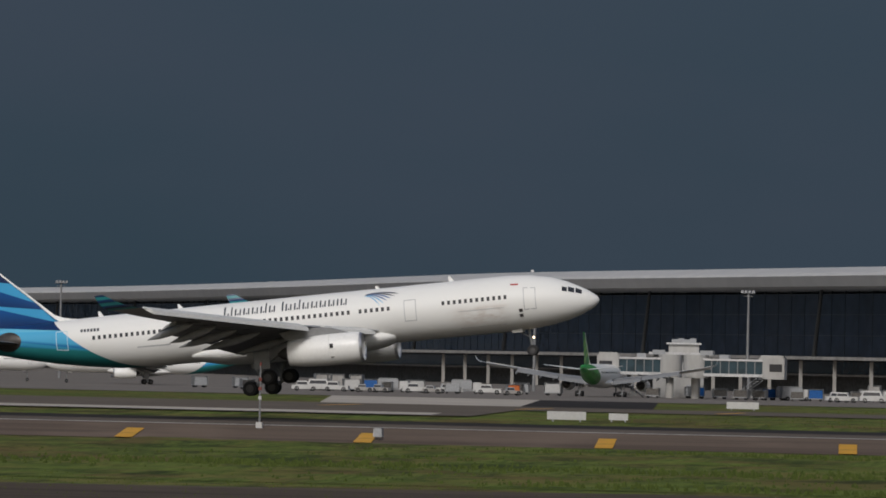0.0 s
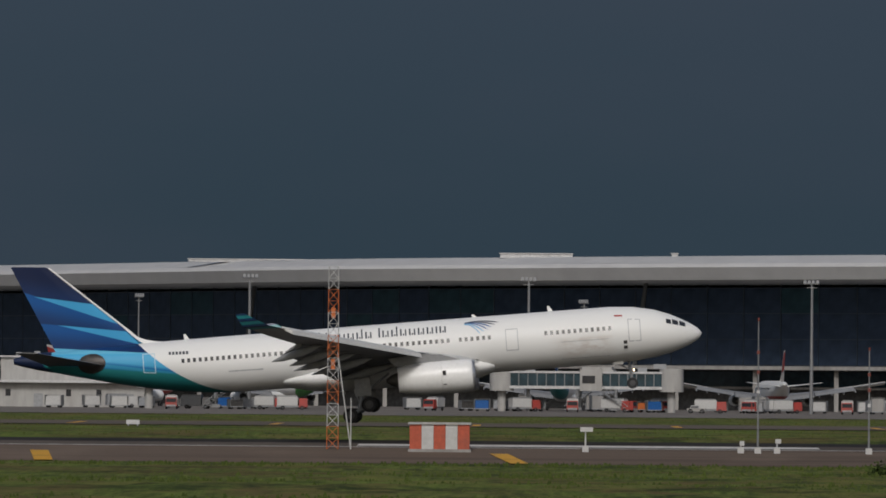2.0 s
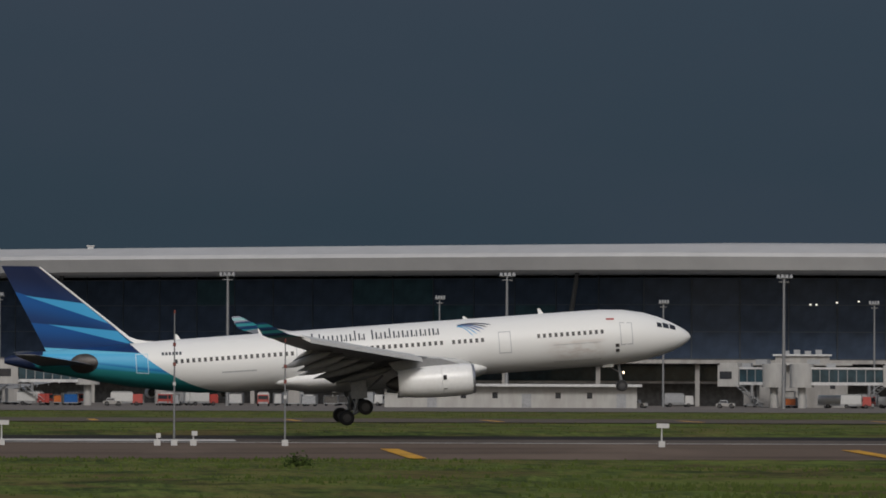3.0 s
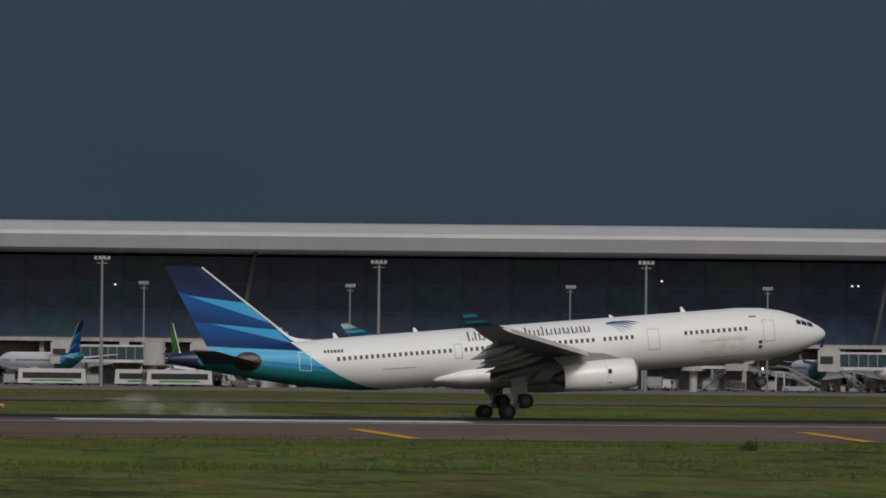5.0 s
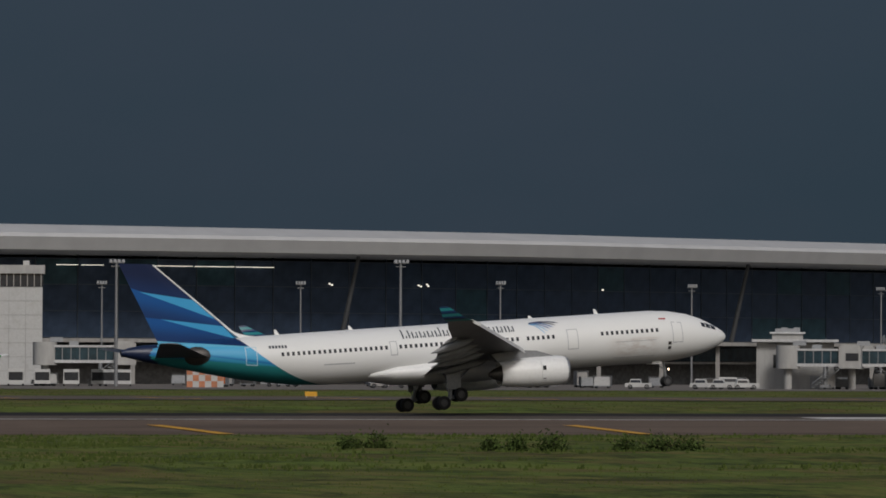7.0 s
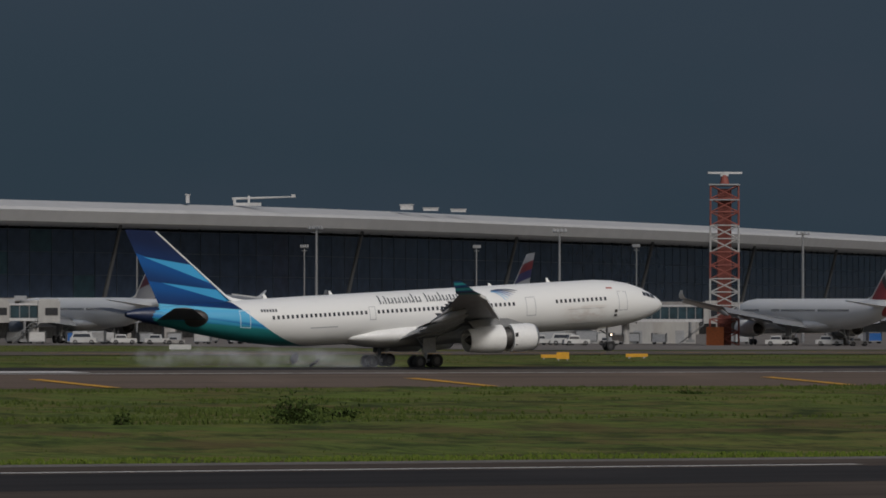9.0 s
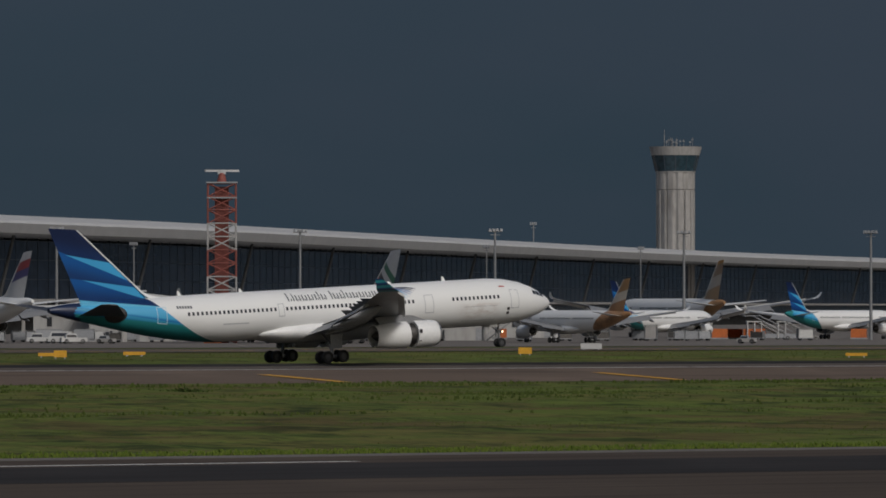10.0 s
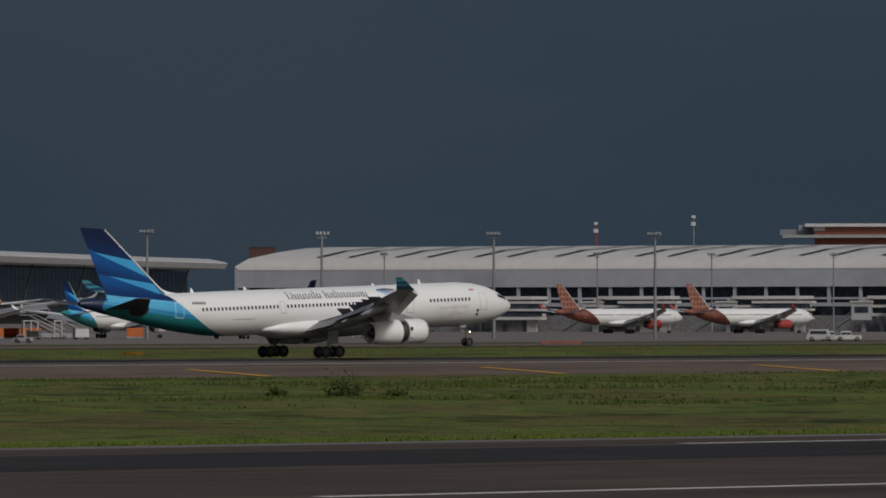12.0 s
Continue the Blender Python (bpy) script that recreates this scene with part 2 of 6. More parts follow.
# ---- mesh helpers ----
class Shape:
    """Vertices and faces gathered for one mesh."""

    def __init__(self):
        self.v, self.f = [], []

    def add(self, verts, faces):
        n = len(self.v)
        self.v += [tuple(p) for p in verts]
        self.f += [tuple(i + n for i in f) for f in faces]
        return self

    def box(self, x, y, z, sx, sy, sz, rz=0.0, taper=1.0):
        """A block whose base is centred at x, y, z; taper narrows its top."""
        c, s = math.cos(radians(rz)), math.sin(radians(rz))
        p = []
        for h, k in ((0, 1), (sz, taper)):
            for a, b in ((-1, -1), (1, -1), (1, 1), (-1, 1)):
                u, w = a * sx / 2 * k, b * sy / 2 * k
                p.append((x + c * u - s * w, y + s * u + c * w, z + h))
        return self.add(p, [(3, 2, 1, 0), (4, 5, 6, 7), (0, 1, 5, 4), (1, 2, 6, 5), (2, 3, 7, 6), (3, 0, 4, 7)])

    def rod(self, a, b, r0, r1=None, n=8):
        """A round bar from a to b."""
        a, b = Vector(a), Vector(b)
        r1 = r0 if r1 is None else r1
        d = (b - a).normalized()
        u = d.orthogonal().normalized()
        w = d.cross(u)
        p = []
        for q, r in ((a, r0), (b, r1)):
            for i in range(n):
                t = 2 * math.pi * i / n
                p.append(q + (u * math.cos(t) + w * math.sin(t)) * r)
        f = [(i, (i + 1) % n, n + (i + 1) % n, n + i) for i in range(n)]
        return self.add(p, f + [tuple(range(n - 1, -1, -1)), tuple(range(n, 2 * n))])

    def loft(self, rings, caps=True, closed=True):
        """Skin over rings of equal count."""
        n = len(rings[0])
        p = [q for r in rings for q in r]
        f = []
        for k in range(len(rings) - 1):
            for i in range(n if closed else n - 1):
                j = (i + 1) % n
                f.append((k * n + i, k * n + j, (k + 1) * n + j, (k + 1) * n + i))
        if caps:
            f += [tuple(range(n - 1, -1, -1)), tuple((len(rings) - 1) * n + i for i in range(n))]
        return self.add(p, f)

    def prism(self, outline, y0, y1):
        """An outline in x and z, thick from y0 to y1."""
        n = len(outline)
        p = [(x, y0, z) for x, z in outline] + [(x, y1, z) for x, z in outline]
        f = [tuple(range(n)), tuple(range(2 * n - 1, n - 1, -1))]
        f += [((i + 1) % n, i, n + i, n + (i + 1) % n) for i in range(n)]
        return self.add(p, f)

    def ring(self, x, r, n, z=0.0, y=0.0, k=1.0):
        return [(x, y + r * math.cos(2 * math.pi * i / n), z + r * k * math.sin(2 * math.pi * i / n)) for i in range(n)]

    def mesh(self, name, mats, smooth=False):
        me = bpy.data.meshes.new(name)
        me.from_pydata(self.v, [], self.f)
        bm = bmesh.new()
        bm.from_mesh(me)
        bmesh.ops.recalc_face_normals(bm, faces=bm.faces)
        bm.to_mesh(me)
        bm.free()
        for m in mats if isinstance(mats, (list, tuple)) else [mats]:
            me.materials.append(m)
        if smooth:
            me.polygons.foreach_set("use_smooth", [True] * len(me.polygons))
            me.set_sharp_from_angle(angle=radians(smooth if smooth is not True else 40))
        return me


def part(name, shape, material, parent, label="", smooth=False):
    ob = new(name, shape.mesh(name, material, smooth))
    ob.parent = parent
    if label:
        ob["label"] = label
    return ob


def thing(name, m, label, category, group="", kind=""):
    ob = new(name)
    ob.matrix_world = m
    return tagged(ob, label, category, group, kind)


def solid(name, shape, material, label, category, group="", kind="", m=None, smooth=False):
    ob = new(name, shape.mesh(name, material, smooth))
    if m is not None:
        ob.matrix_world = m
    return tagged(ob, label, category, group, kind)


# ---- ground ----
def sheet(name, xs, ys, z, mat, label, category):
    s = Shape()
    s.add([(x, y, z) for y in ys for x in xs],
          [(j * len(xs) + i, j * len(xs) + i + 1, (j + 1) * len(xs) + i + 1, (j + 1) * len(xs) + i) for j in range(len(ys) - 1) for i in range(len(xs) - 1)])
    return solid(name, s, mat, label, category, kind="structure")


def grass_material():
    """Mown and unmown grass: patches run long away from the runway, so that they read at a flat angle."""
    m, nt, b = blank("rough_grass", 0.9)
    fine, patch_, broad = coords(nt, (1.6, 0.1, 1)), coords(nt, (0.16, 0.05, 1)), coords(nt, (0.03, 0.018, 1))
    c = mix_node(nt, spread(nt, noise_node(nt, 1.0, 8, fine, 0.7), 0.3, 0.7), (0.05, 0.073, 0.016), (0.15, 0.187, 0.041))
    straw = mix_node(nt, noise_node(nt, 1.5, 6, fine), (0.095, 0.09, 0.026), (0.2, 0.175, 0.055))
    c = mix_node(nt, math_node(nt, "MULTIPLY", spread(nt, noise_node(nt, 1.0, 7, patch_, 0.65), 0.45, 0.6), 0.85), c, straw)
    c = mix_node(nt, math_node(nt, "MULTIPLY", spread(nt, noise_node(nt, 1.7, 9, patch_, 0.76), 0.47, 0.64), 0.85), c, (0.024, 0.036, 0.011))
    c = mix_node(nt, math_node(nt, "MULTIPLY", spread(nt, noise_node(nt, 1.0, 6, broad, 0.6), 0.5, 0.66), 0.7), c, (0.12, 0.165, 0.03))
    c = mix_node(nt, math_node(nt, "MULTIPLY", spread(nt, noise_node(nt, 2.3, 6, broad, 0.6), 0.5, 0.62), 0.65), c, (0.12, 0.082, 0.036))
    c = mix_node(nt, math_node(nt, "MULTIPLY", spread(nt, noise_node(nt, 1.0, 8, coords(nt, (0.07, 0.07, 1)), 0.76), 0.5, 0.63), 0.75), c, (0.022, 0.033, 0.01))
    c = mix_node(nt, math_node(nt, "MULTIPLY", spread(nt, noise_node(nt, 0.5, 7, fine, 0.75), 0.56, 0.74), 0.5), c, (0.16, 0.185, 0.05))
    nt.links.new(c, b.inputs["Base Color"])
    b.inputs["Specular IOR Level"].default_value = 0.1
    return m


def tarmac_material(name, a, bcol, streak=0.5):
    m, nt, b = blank(name, 0.85)
    v, along = coords(nt), coords(nt, (0.03, 0.5, 1))
    c = mix_node(nt, noise_node(nt, 3.0, 6, v), a, bcol)
    c = mix_node(nt, math_node(nt, "MULTIPLY", spread(nt, noise_node(nt, 0.6, 5, along), 0.45, 0.7), streak), c, tuple(x * 0.45 for x in a))
    c = mix_node(nt, math_node(nt, "MULTIPLY", spread(nt, noise_node(nt, 0.06, 4, v), 0.5, 0.7), 0.35), c, tuple(x * 1.4 for x in bcol))
    nt.links.new(c, b.inputs["Base Color"])
    b.inputs["Specular IOR Level"].default_value = 0.1
    return m


GRASS = grass_material()
RUNWAY = tarmac_material("runway_asphalt", (0.092, 0.078, 0.066), (0.138, 0.114, 0.096))
SHOULDER = tarmac_material("brown_shoulder_asphalt", (0.112, 0.084, 0.065), (0.162, 0.123, 0.096))
RUBBERED = tarmac_material("rubber_dark_asphalt", (0.026, 0.024, 0.023), (0.045, 0.04, 0.037))
TAXI = tarmac_material("taxiway_asphalt", (0.1, 0.085, 0.07), (0.15, 0.125, 0.1), 0.3)
APRON = tarmac_material("apron_concrete", (0.15, 0.135, 0.12), (0.21, 0.19, 0.17), 0.3)
PALE = tarmac_material("bleached_concrete", (0.36, 0.325, 0.28), (0.46, 0.42, 0.37), 0.25)
NEAR = tarmac_material("near_runway_asphalt", (0.062, 0.048, 0.038), (0.1, 0.078, 0.06), 0.6)
LINE = paint("worn_white_marking", (0.62, 0.6, 0.56), 0.8, vary=0.12, scale=1.5, dirt=0.6, dirt_col=(0.2, 0.18, 0.16))
LINE_FAINT = paint("faint_white_marking", (0.5, 0.48, 0.44), 0.8, vary=0.25, scale=0.8, dirt=0.8, dirt_col=(0.12, 0.1, 0.09))
KERB = paint("pale_concrete_edge", (0.15, 0.132, 0.112), 0.85, vary=0.2, scale=0.4, dirt=0.5)


def grow(a, b, n):
    return [a + (b - a) * i / n for i in range(n + 1)]


def rails(name, xs, profile, mat, label, category):
    """A sheet along x over rails of (y, z)."""
    g = Shape()
    g.loft([[(x, y, z) for x in xs] for y, z in profile], caps=False, closed=False)
    return solid(name, g, mat, label, category, kind="structure")


LOW = -1.66      # the near field lies lower than the runway's crown
rails("ground", [-5000, -600, *grow(-400, 1100, 6), 1600, 5000], [(-1500, LOW), (100, LOW), (300, LOW), (450, LOW), (590.5, LOW - 0.02), (607, -0.6), (634, -0.25), (656, -0.6), (676, -0.45), (700, -0.05), (1100, 0), (1600, 0), (5200, 0)], GRASS, "rough green and straw-coloured airfield grass", "grass")
rails("runway_shoulder", [-2500, 2500], [(590, LOW + 0.03), (607, -0.45)], SHOULDER, "sloping brown asphalt runway shoulder", "runway")
rails("runway", [-2500, 2500], [(607, -0.45), (623, -0.15), (634, -0.06), (645, -0.22), (658, -0.45)], RUNWAY, "long grey asphalt runway, crowned in the middle", "runway")
rails("rubber_strip", [-2500, 2500], [(619.5, -0.2), (623, -0.135), (634, -0.045), (645, -0.2)], RUBBERED, "tyre-blackened strip along the runway", "runway")
sheet("taxiway", [-2500, 2500], [800, 868], 0.05, TAXI, "brown parallel taxiway beyond the runway", "taxiway")
sheet("apron", [-2500, 3000], [1030, 4000], 0.05, APRON, "pale concrete apron before the terminals", "apron")
sheet("apron_east", [505, 3000], [893, 1030], 0.05, APRON, "pale concrete apron before the far stands", "apron")
sheet("near_runway", [105, 2000], [100, 291.8], LOW + 0.05, NEAR, "dark asphalt runway bordering the near grass", "runway")
sheet("near_rubber", [105, 2000], [253, 279], LOW + 0.06, RUBBERED, "black strip along the near runway edge", "runway")
sheet("near_edge", [105, 2000], [291.8, 296.5], LOW + 0.06, KERB, "pale edge strip of the near runway", "kerb")
s = Shape().add([(-640, 100, LOW + 0.05), (78, 100, LOW + 0.05), (26, 258, LOW + 0.05), (-16, 391, LOW + 0.05), (-39, 390, LOW + 0.05), (-84, 376, LOW + 0.05), (-640, 310, LOW + 0.05)], [(0, 1, 2, 3, 4, 5, 6)])
solid("taxi_link", s, NEAR, "dark asphalt taxi link beyond the near grass", "taxiway", kind="structure")
s = Shape().add([(-320, 800, 0.05), (-124, 800, 0.05), (-113, 698, 0.05), (-332, 698, 0.05)], [(0, 3, 2, 1)])
solid("exit_taxiway", s, TAXI, "brown asphalt exit between runway and taxiway", "taxiway", kind="structure")
s = Shape().add([(-160, 868, 0.055), (-134, 868, 0.055), (-156, 1030, 0.055), (-188, 1030, 0.055)], [(0, 1, 2, 3)])
solid("apron_link", s, PALE, "pale concrete link from taxiway to apron", "taxiway", kind="structure")
s = Shape().add([(-134, 868, 0.055), (-117, 868, 0.055), (-138, 1030, 0.055), (-156, 1030, 0.055)], [(0, 1, 2, 3)])
solid("apron_link_patch", s, RUBBERED, "dark resurfaced asphalt beside the pale link", "taxiway", kind="structure")
s = Shape().add([(-330, 704, 0.056), (-118, 704, 0.056), (-122, 735, 0.056), (-330, 735, 0.056)], [(0, 1, 2, 3)])
solid("exit_pale_strip", s, PALE, "bleached concrete strip across the runway exit", "taxiway", kind="structure")
sheet("near_line", [245, 2000], [281, 282.2], LOW + 0.066, LINE, "thin white edge line on dark asphalt", "road marking")
sheet("near_line_west", [105, 178], [281, 282.2], LOW + 0.066, LINE, "thin white edge line on dark asphalt", "road marking")
sheet("near_line_inner", [165, 2000], [210.5, 211.8], LOW + 0.066, LINE, "white side line on the near runway", "road marking")
rails("runway_side_line", [-2500, 2500], [(606.9, -0.43), (608.2, -0.4)], LINE_FAINT, "faded white side line of the runway", "road marking")
for x0, x1 in ((-15, 26), (96, 134), (275, 297)):
    rails("runway_block_marking", [x0, x1], [(610.5, -0.34), (616, -0.24)], LINE, "broad white marking block on the runway", "road marking")
# yellow shoulder bars lie across the runway's near shoulder
BARS = []
for skew in (6, 10, 18):
    k = math.tan(radians(skew)) * 5.3
    BARS.append(Shape().add([(k - 0.8, 589.9, LOW + 0.1), (k + 0.8, 589.9, LOW + 0.1), (0.8 - k, 600.5, -0.85), (-0.8 - k, 600.5, -0.85)], [(0, 1, 2, 3)]).mesh("shoulder_bar", YELLOW))
for x in [-41.9 - 21.2 * i for i in range(12)] + [-1.5 + 41.3 * i for i in range(20)]:
    ob = new("shoulder_bar", BARS[0 if x < -30 else 1 if x < 50 else 2])
    ob.location.x = x
    tagged(ob, "yellow painted bar across the runway shoulder", "road marking", "yellow shoulder bars", "structure")
TAXI_BAR = Shape().box(0, 0, 0.06, 1.0, 26, 0.01).mesh("taxi_bar", YELLOW)
for i in range(40):
    ob = new("taxi_bar", TAXI_BAR)
    ob.location = (-150 + 24 * i, 828, 0)
    tagged(ob, "short yellow bar painted across the taxiway", "road marking", "yellow taxiway bars", "structure")


def tufts(name, count, area, size, cols, label, seed, z0=0.0, clumps=0):
    """Many small clumps of blades as one mesh."""
    rng = np.random.default_rng(seed)
    x0, x1, y0, y1 = area
    if clumps:
        cx, cy = rng.uniform(x0, x1, clumps), rng.uniform(y0, y1, clumps)
        w = rng.integers(0, clumps, count)
        X, Y = cx[w] + rng.normal(0, 9.0, count), cy[w] + rng.normal(0, 4.5, count)
    else:
        X, Y = rng.uniform(x0, x1, count), rng.uniform(y0, y1, count)
    Y = np.clip(Y, y0, y1)
    hgt = rng.uniform(0.4, 1.0, count) * size
    ang = rng.uniform(0, 6.28, count)
    v, f = [], []
    for k in range(3):
        a = ang + k * 2.09
        w = hgt * 0.6
        base = np.stack([X - np.cos(a) * w, Y - np.sin(a) * w, np.full(count, z0 - 0.02)], 1)
        base2 = np.stack([X + np.cos(a) * w, Y + np.sin(a) * w, np.full(count, z0 - 0.02)], 1)
        tip = np.stack([X + rng.normal(0, 0.2, count) * hgt, Y + rng.normal(0, 0.2, count) * hgt, z0 + hgt], 1)
        n = k * 3 * count
        v += [base, base2, tip]
        f.append(np.stack([n + np.arange(count), n + count + np.arange(count), n + 2 * count + np.arange(count)], 1))
    v, f = np.concatenate(v), np.concatenate(f)
    # every blade faces the open side of the field
    away = np.cross(v[f[:, 1]] - v[f[:, 0]], v[f[:, 2]] - v[f[:, 0]])[:, 1] > 0
    f[away] = f[away][:, ::-1]
    me = bpy.data.meshes.new(name)
    me.from_pydata(v.tolist(), [], f.tolist())
    me.polygons.foreach_set("use_smooth", [True] * len(me.polygons))
    me.normals_split_custom_set_from_vertices([(0, -0.2, 0.98)] * len(me.vertices))
    me.materials.append(tuft_material(name + "_blades", *cols))
    return tagged(new(name, me), label, "grass", kind="stuff")


def tuft_material(name, a, b2):
    m, nt, b = blank(name, 0.9)
    g = nt.nodes.new("ShaderNodeNewGeometry")
    c = mix_node(nt, g.outputs["Random Per Island"], a, b2)
    nt.links.new(c, b.inputs["Base Color"])
    b.inputs["Specular IOR Level"].default_value = 0.05
    return m


def smooth_noise(rng, nx, ny, cells_x, cells_y):
    """A smooth random field of nx by ny values."""
    g = rng.normal(0, 1, (cells_y + 3, cells_x + 3))
    u, w = np.linspace(0, cells_x, nx), np.linspace(0, cells_y, ny)
    i, j = u.astype(int), w.astype(int)
    fu, fw = u - i, w - j
    fu, fw = fu * fu * (3 - 2 * fu), (fw * fw * (3 - 2 * fw))[:, None]
    top = g[j][:, i] * (1 - fu) + g[j][:, i + 1] * fu
    low = g[j + 1][:, i] * (1 - fu) + g[j + 1][:, i + 1] * fu
    return top * (1 - fw) + low * fw


def hummocks():
    """The near field's uneven turf: low swells, dips and tussocks."""
    rng_ = np.random.default_rng(12)
    xs, ys = np.arange(-120, 571, 1.0), np.arange(300, 588.1, 1.6)
    nx, ny = len(xs), len(ys)
    h = 0.11 * smooth_noise(rng_, nx, ny, 28, 14) + 0.07 * smooth_noise(rng_, nx, ny, 90, 26) + 0.06 * smooth_noise(rng_, nx, ny, 260, 60) + 0.045 * smooth_noise(rng_, nx, ny, 560, 150)
    fade = np.clip((ys - 300) / 14, 0, 1) * np.clip((588 - ys) / 10, 0, 1)
    X, Y = np.meshgrid(xs, ys)
    h = np.maximum(h, -0.12) * fade[:, None]
    h = np.where(X < 34, h * np.clip((Y - 396) / 14, 0, 1), h * np.clip((X - 24) / 10, 0, 1) ** (Y < 396))
    v = np.stack([X.ravel(), Y.ravel(), (LOW + 0.03 + h).ravel()], 1)
    i, j = np.meshgrid(np.arange(nx - 1), np.arange(ny - 1))
    q = (j * nx + i).ravel()
    # the asphalt link in the west stays free of turf
    keep = ~((X[:-1, :-1].ravel() < 30) & (Y[:-1, :-1].ravel() < 396))
    me = bpy.data.meshes.new("turf")
    me.from_pydata(v.tolist(), [], np.stack([q, q + 1, q + nx + 1, q + nx], 1)[keep].tolist())
    me.materials.append(GRASS)
    me.polygons.foreach_set("use_smooth", [True] * len(me.polygons))
    return tagged(new("turf", me), "uneven rough turf in green and straw patches", "grass", kind="structure")


hummocks()
tufts("grass_tufts", 70000, (-95, 540, 299, 588), 0.12, ((0.06, 0.08, 0.018), (0.13, 0.155, 0.038)), "short mixed green grass tufts", 3, LOW)
tufts("tall_grass", 26000, (-95, 540, 400, 585), 0.36, ((0.05, 0.07, 0.018), (0.095, 0.125, 0.03)), "taller dark grass in patches", 5, LOW, 130)
tufts("edge_grass", 14000, (105, 540, 297, 305), 0.24, ((0.07, 0.11, 0.018), (0.14, 0.18, 0.035)), "bright fresh grass along the asphalt edge", 7, LOW)
tufts("far_grass", 6000, (-105, 900, 659, 798), 0.2, ((0.06, 0.08, 0.02), (0.13, 0.15, 0.04)), "grass strip between runway and taxiway", 9)
tufts("apron_grass", 4000, (-100, 490, 870, 1028), 0.2, ((0.06, 0.08, 0.02), (0.13, 0.15, 0.04)), "grass strip between taxiway and apron", 11)

# dark storm bank over the far horizon
s = Shape()
cols = [radians(a) for a in range(-110, 111, 5)]
s.loft([[(4400 * math.sin(a), 4400 * math.cos(a), z) for a in cols] for z in (-20, 60, 200, 400, 700, 1100, 1500)], caps=False, closed=False)
m, nt, b = blank("storm_cloud", 1.0)
sp = nt.nodes.new("ShaderNodeSeparateXYZ")
nt.links.new(coords(nt), sp.inputs[0])
up = spread(nt, sp.outputs[2], 40, 360)
c = mix_node(nt, up, (0.026, 0.044, 0.061), (0.036, 0.053, 0.075))
c = mix_node(nt, math_node(nt, "MULTIPLY", spread(nt, noise_node(nt, 0.0016, 4, coords(nt, (1, 1, 2.5))), 0.35, 0.75), 0.45), c, (0.044, 0.054, 0.076))
nt.links.new(c, b.inputs["Emission Color"])
b.inputs["Emission Strength"].default_value = 1.0
b.inputs["Base Color"].default_value = (0, 0, 0, 1)
b.inputs["Specular IOR Level"].default_value = 0
solid("backdrop", s, m, "dark slate-blue storm cloud bank over the horizon", "sky", kind="structure", smooth=True)

# ---- the great glass terminal, on a curve ----
AZ = [-16, -12.8, -9.44, -5.77, -1.75, 1.9, 5.56, 11, 14.67, 18.3, 21.94, 25.1, 28.23, 31.3, 33.5, 35.4, 37.3]
RAD = [3000, 2550, 1850, 1560, 1380, 1310, 1258, 1262, 1258, 1285, 1345, 1455, 1590, 1880, 2290, 2780, 3300]


def facade(step=0.25):
    """Smoothed line of the terminal's roof edge in plan."""
    a = np.arange(AZ[0], AZ[-1] + 1e-6, step)
    r = np.interp(a, AZ, RAD)
    for _ in range(12):
        r[1:-1] = (r[:-2] + 2 * r[1:-1] + r[2:]) / 4
    return np.stack([r * np.sin(np.radians(a)), r * np.cos(np.radians(a))], 1)


EDGE = facade()


def offset(line, d):
    """The line moved away from the camera by d metres."""
    t = np.gradient(line, axis=0)
    t /= np.linalg.norm(t, axis=1)[:, None]
    return line + np.stack([-t[:, 1], t[:, 0]], 1) * d


def resample(line, step):
    d = np.concatenate([[0], np.cumsum(np.linalg.norm(np.diff(line, axis=0), axis=1))])
    u = np.arange(0, d[-1], step)
    return np.stack([np.interp(u, d, line[:, 0]), np.interp(u, d, line[:, 1])], 1)


def strip(profile, line=EDGE):
    """Sweep a profile of (depth behind the line, height) along the line."""
    s = Shape()
    rails = [[(*p, z) for p in offset(line, d)] for d, z in profile]
    s.loft(rails, caps=False, closed=False)
    return s


terminal = thing("terminal", Matrix(), "long curved airport terminal with dark glass front and grey roof edge", "terminal building", kind="structure")
part("fascia", strip([(9, 24.5), (1.0, 24.9), (0, 27.3)]), FASCIA, terminal, "grey metal fascia")
part("roof", strip([(0, 27.3), (1.0, 28.0), (9, 29.6), (90, 31.5), (90, 24)]), ROOF, terminal, "pale metal roof")
part("soffit", strip([(9, 24.5), (40, 23.5)]), GREY, terminal)
# wall behind the panes, its shade put in as dark colour
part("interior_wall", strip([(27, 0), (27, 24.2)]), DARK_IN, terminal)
part("concourse_slab", strip([(-26, 7.7), (-26, 8.4), (20, 8.5)]), CONCRETE, terminal, "pale concrete slab edge")
part("concourse_wall", strip([(-12, 0.05), (-12, 7.8)]), DIM_WALL, terminal)
part("window_band", strip([(-13, 4.6), (-13, 7.4)]), GLASS_B, terminal)
part("ledge", strip([(-19, 4.1), (-19, 4.5), (-11, 4.5)]), CONCRETE, terminal)
pts = resample(offset(EDGE, 18), 9.0)
mid = len(pts) // 2
near_bays = sorted(range(len(pts) - 1), key=lambda i: math.hypot(*pts[i]))[:110]
PANE = Shape().box(0, 0, 0, 8.7, 0.12, 4.9).mesh("pane", GLASS)
PANE_B = Shape().box(0, 0, 0, 8.7, 0.12, 4.9).mesh("pane", GLASS_C)
BAR_UP = Shape().box(0, 0, 0, 0.16, 0.3, 15.8).mesh("mullion", MULLION)
rest, frame_bars = Shape(), Shape()
rng = random.Random(4)
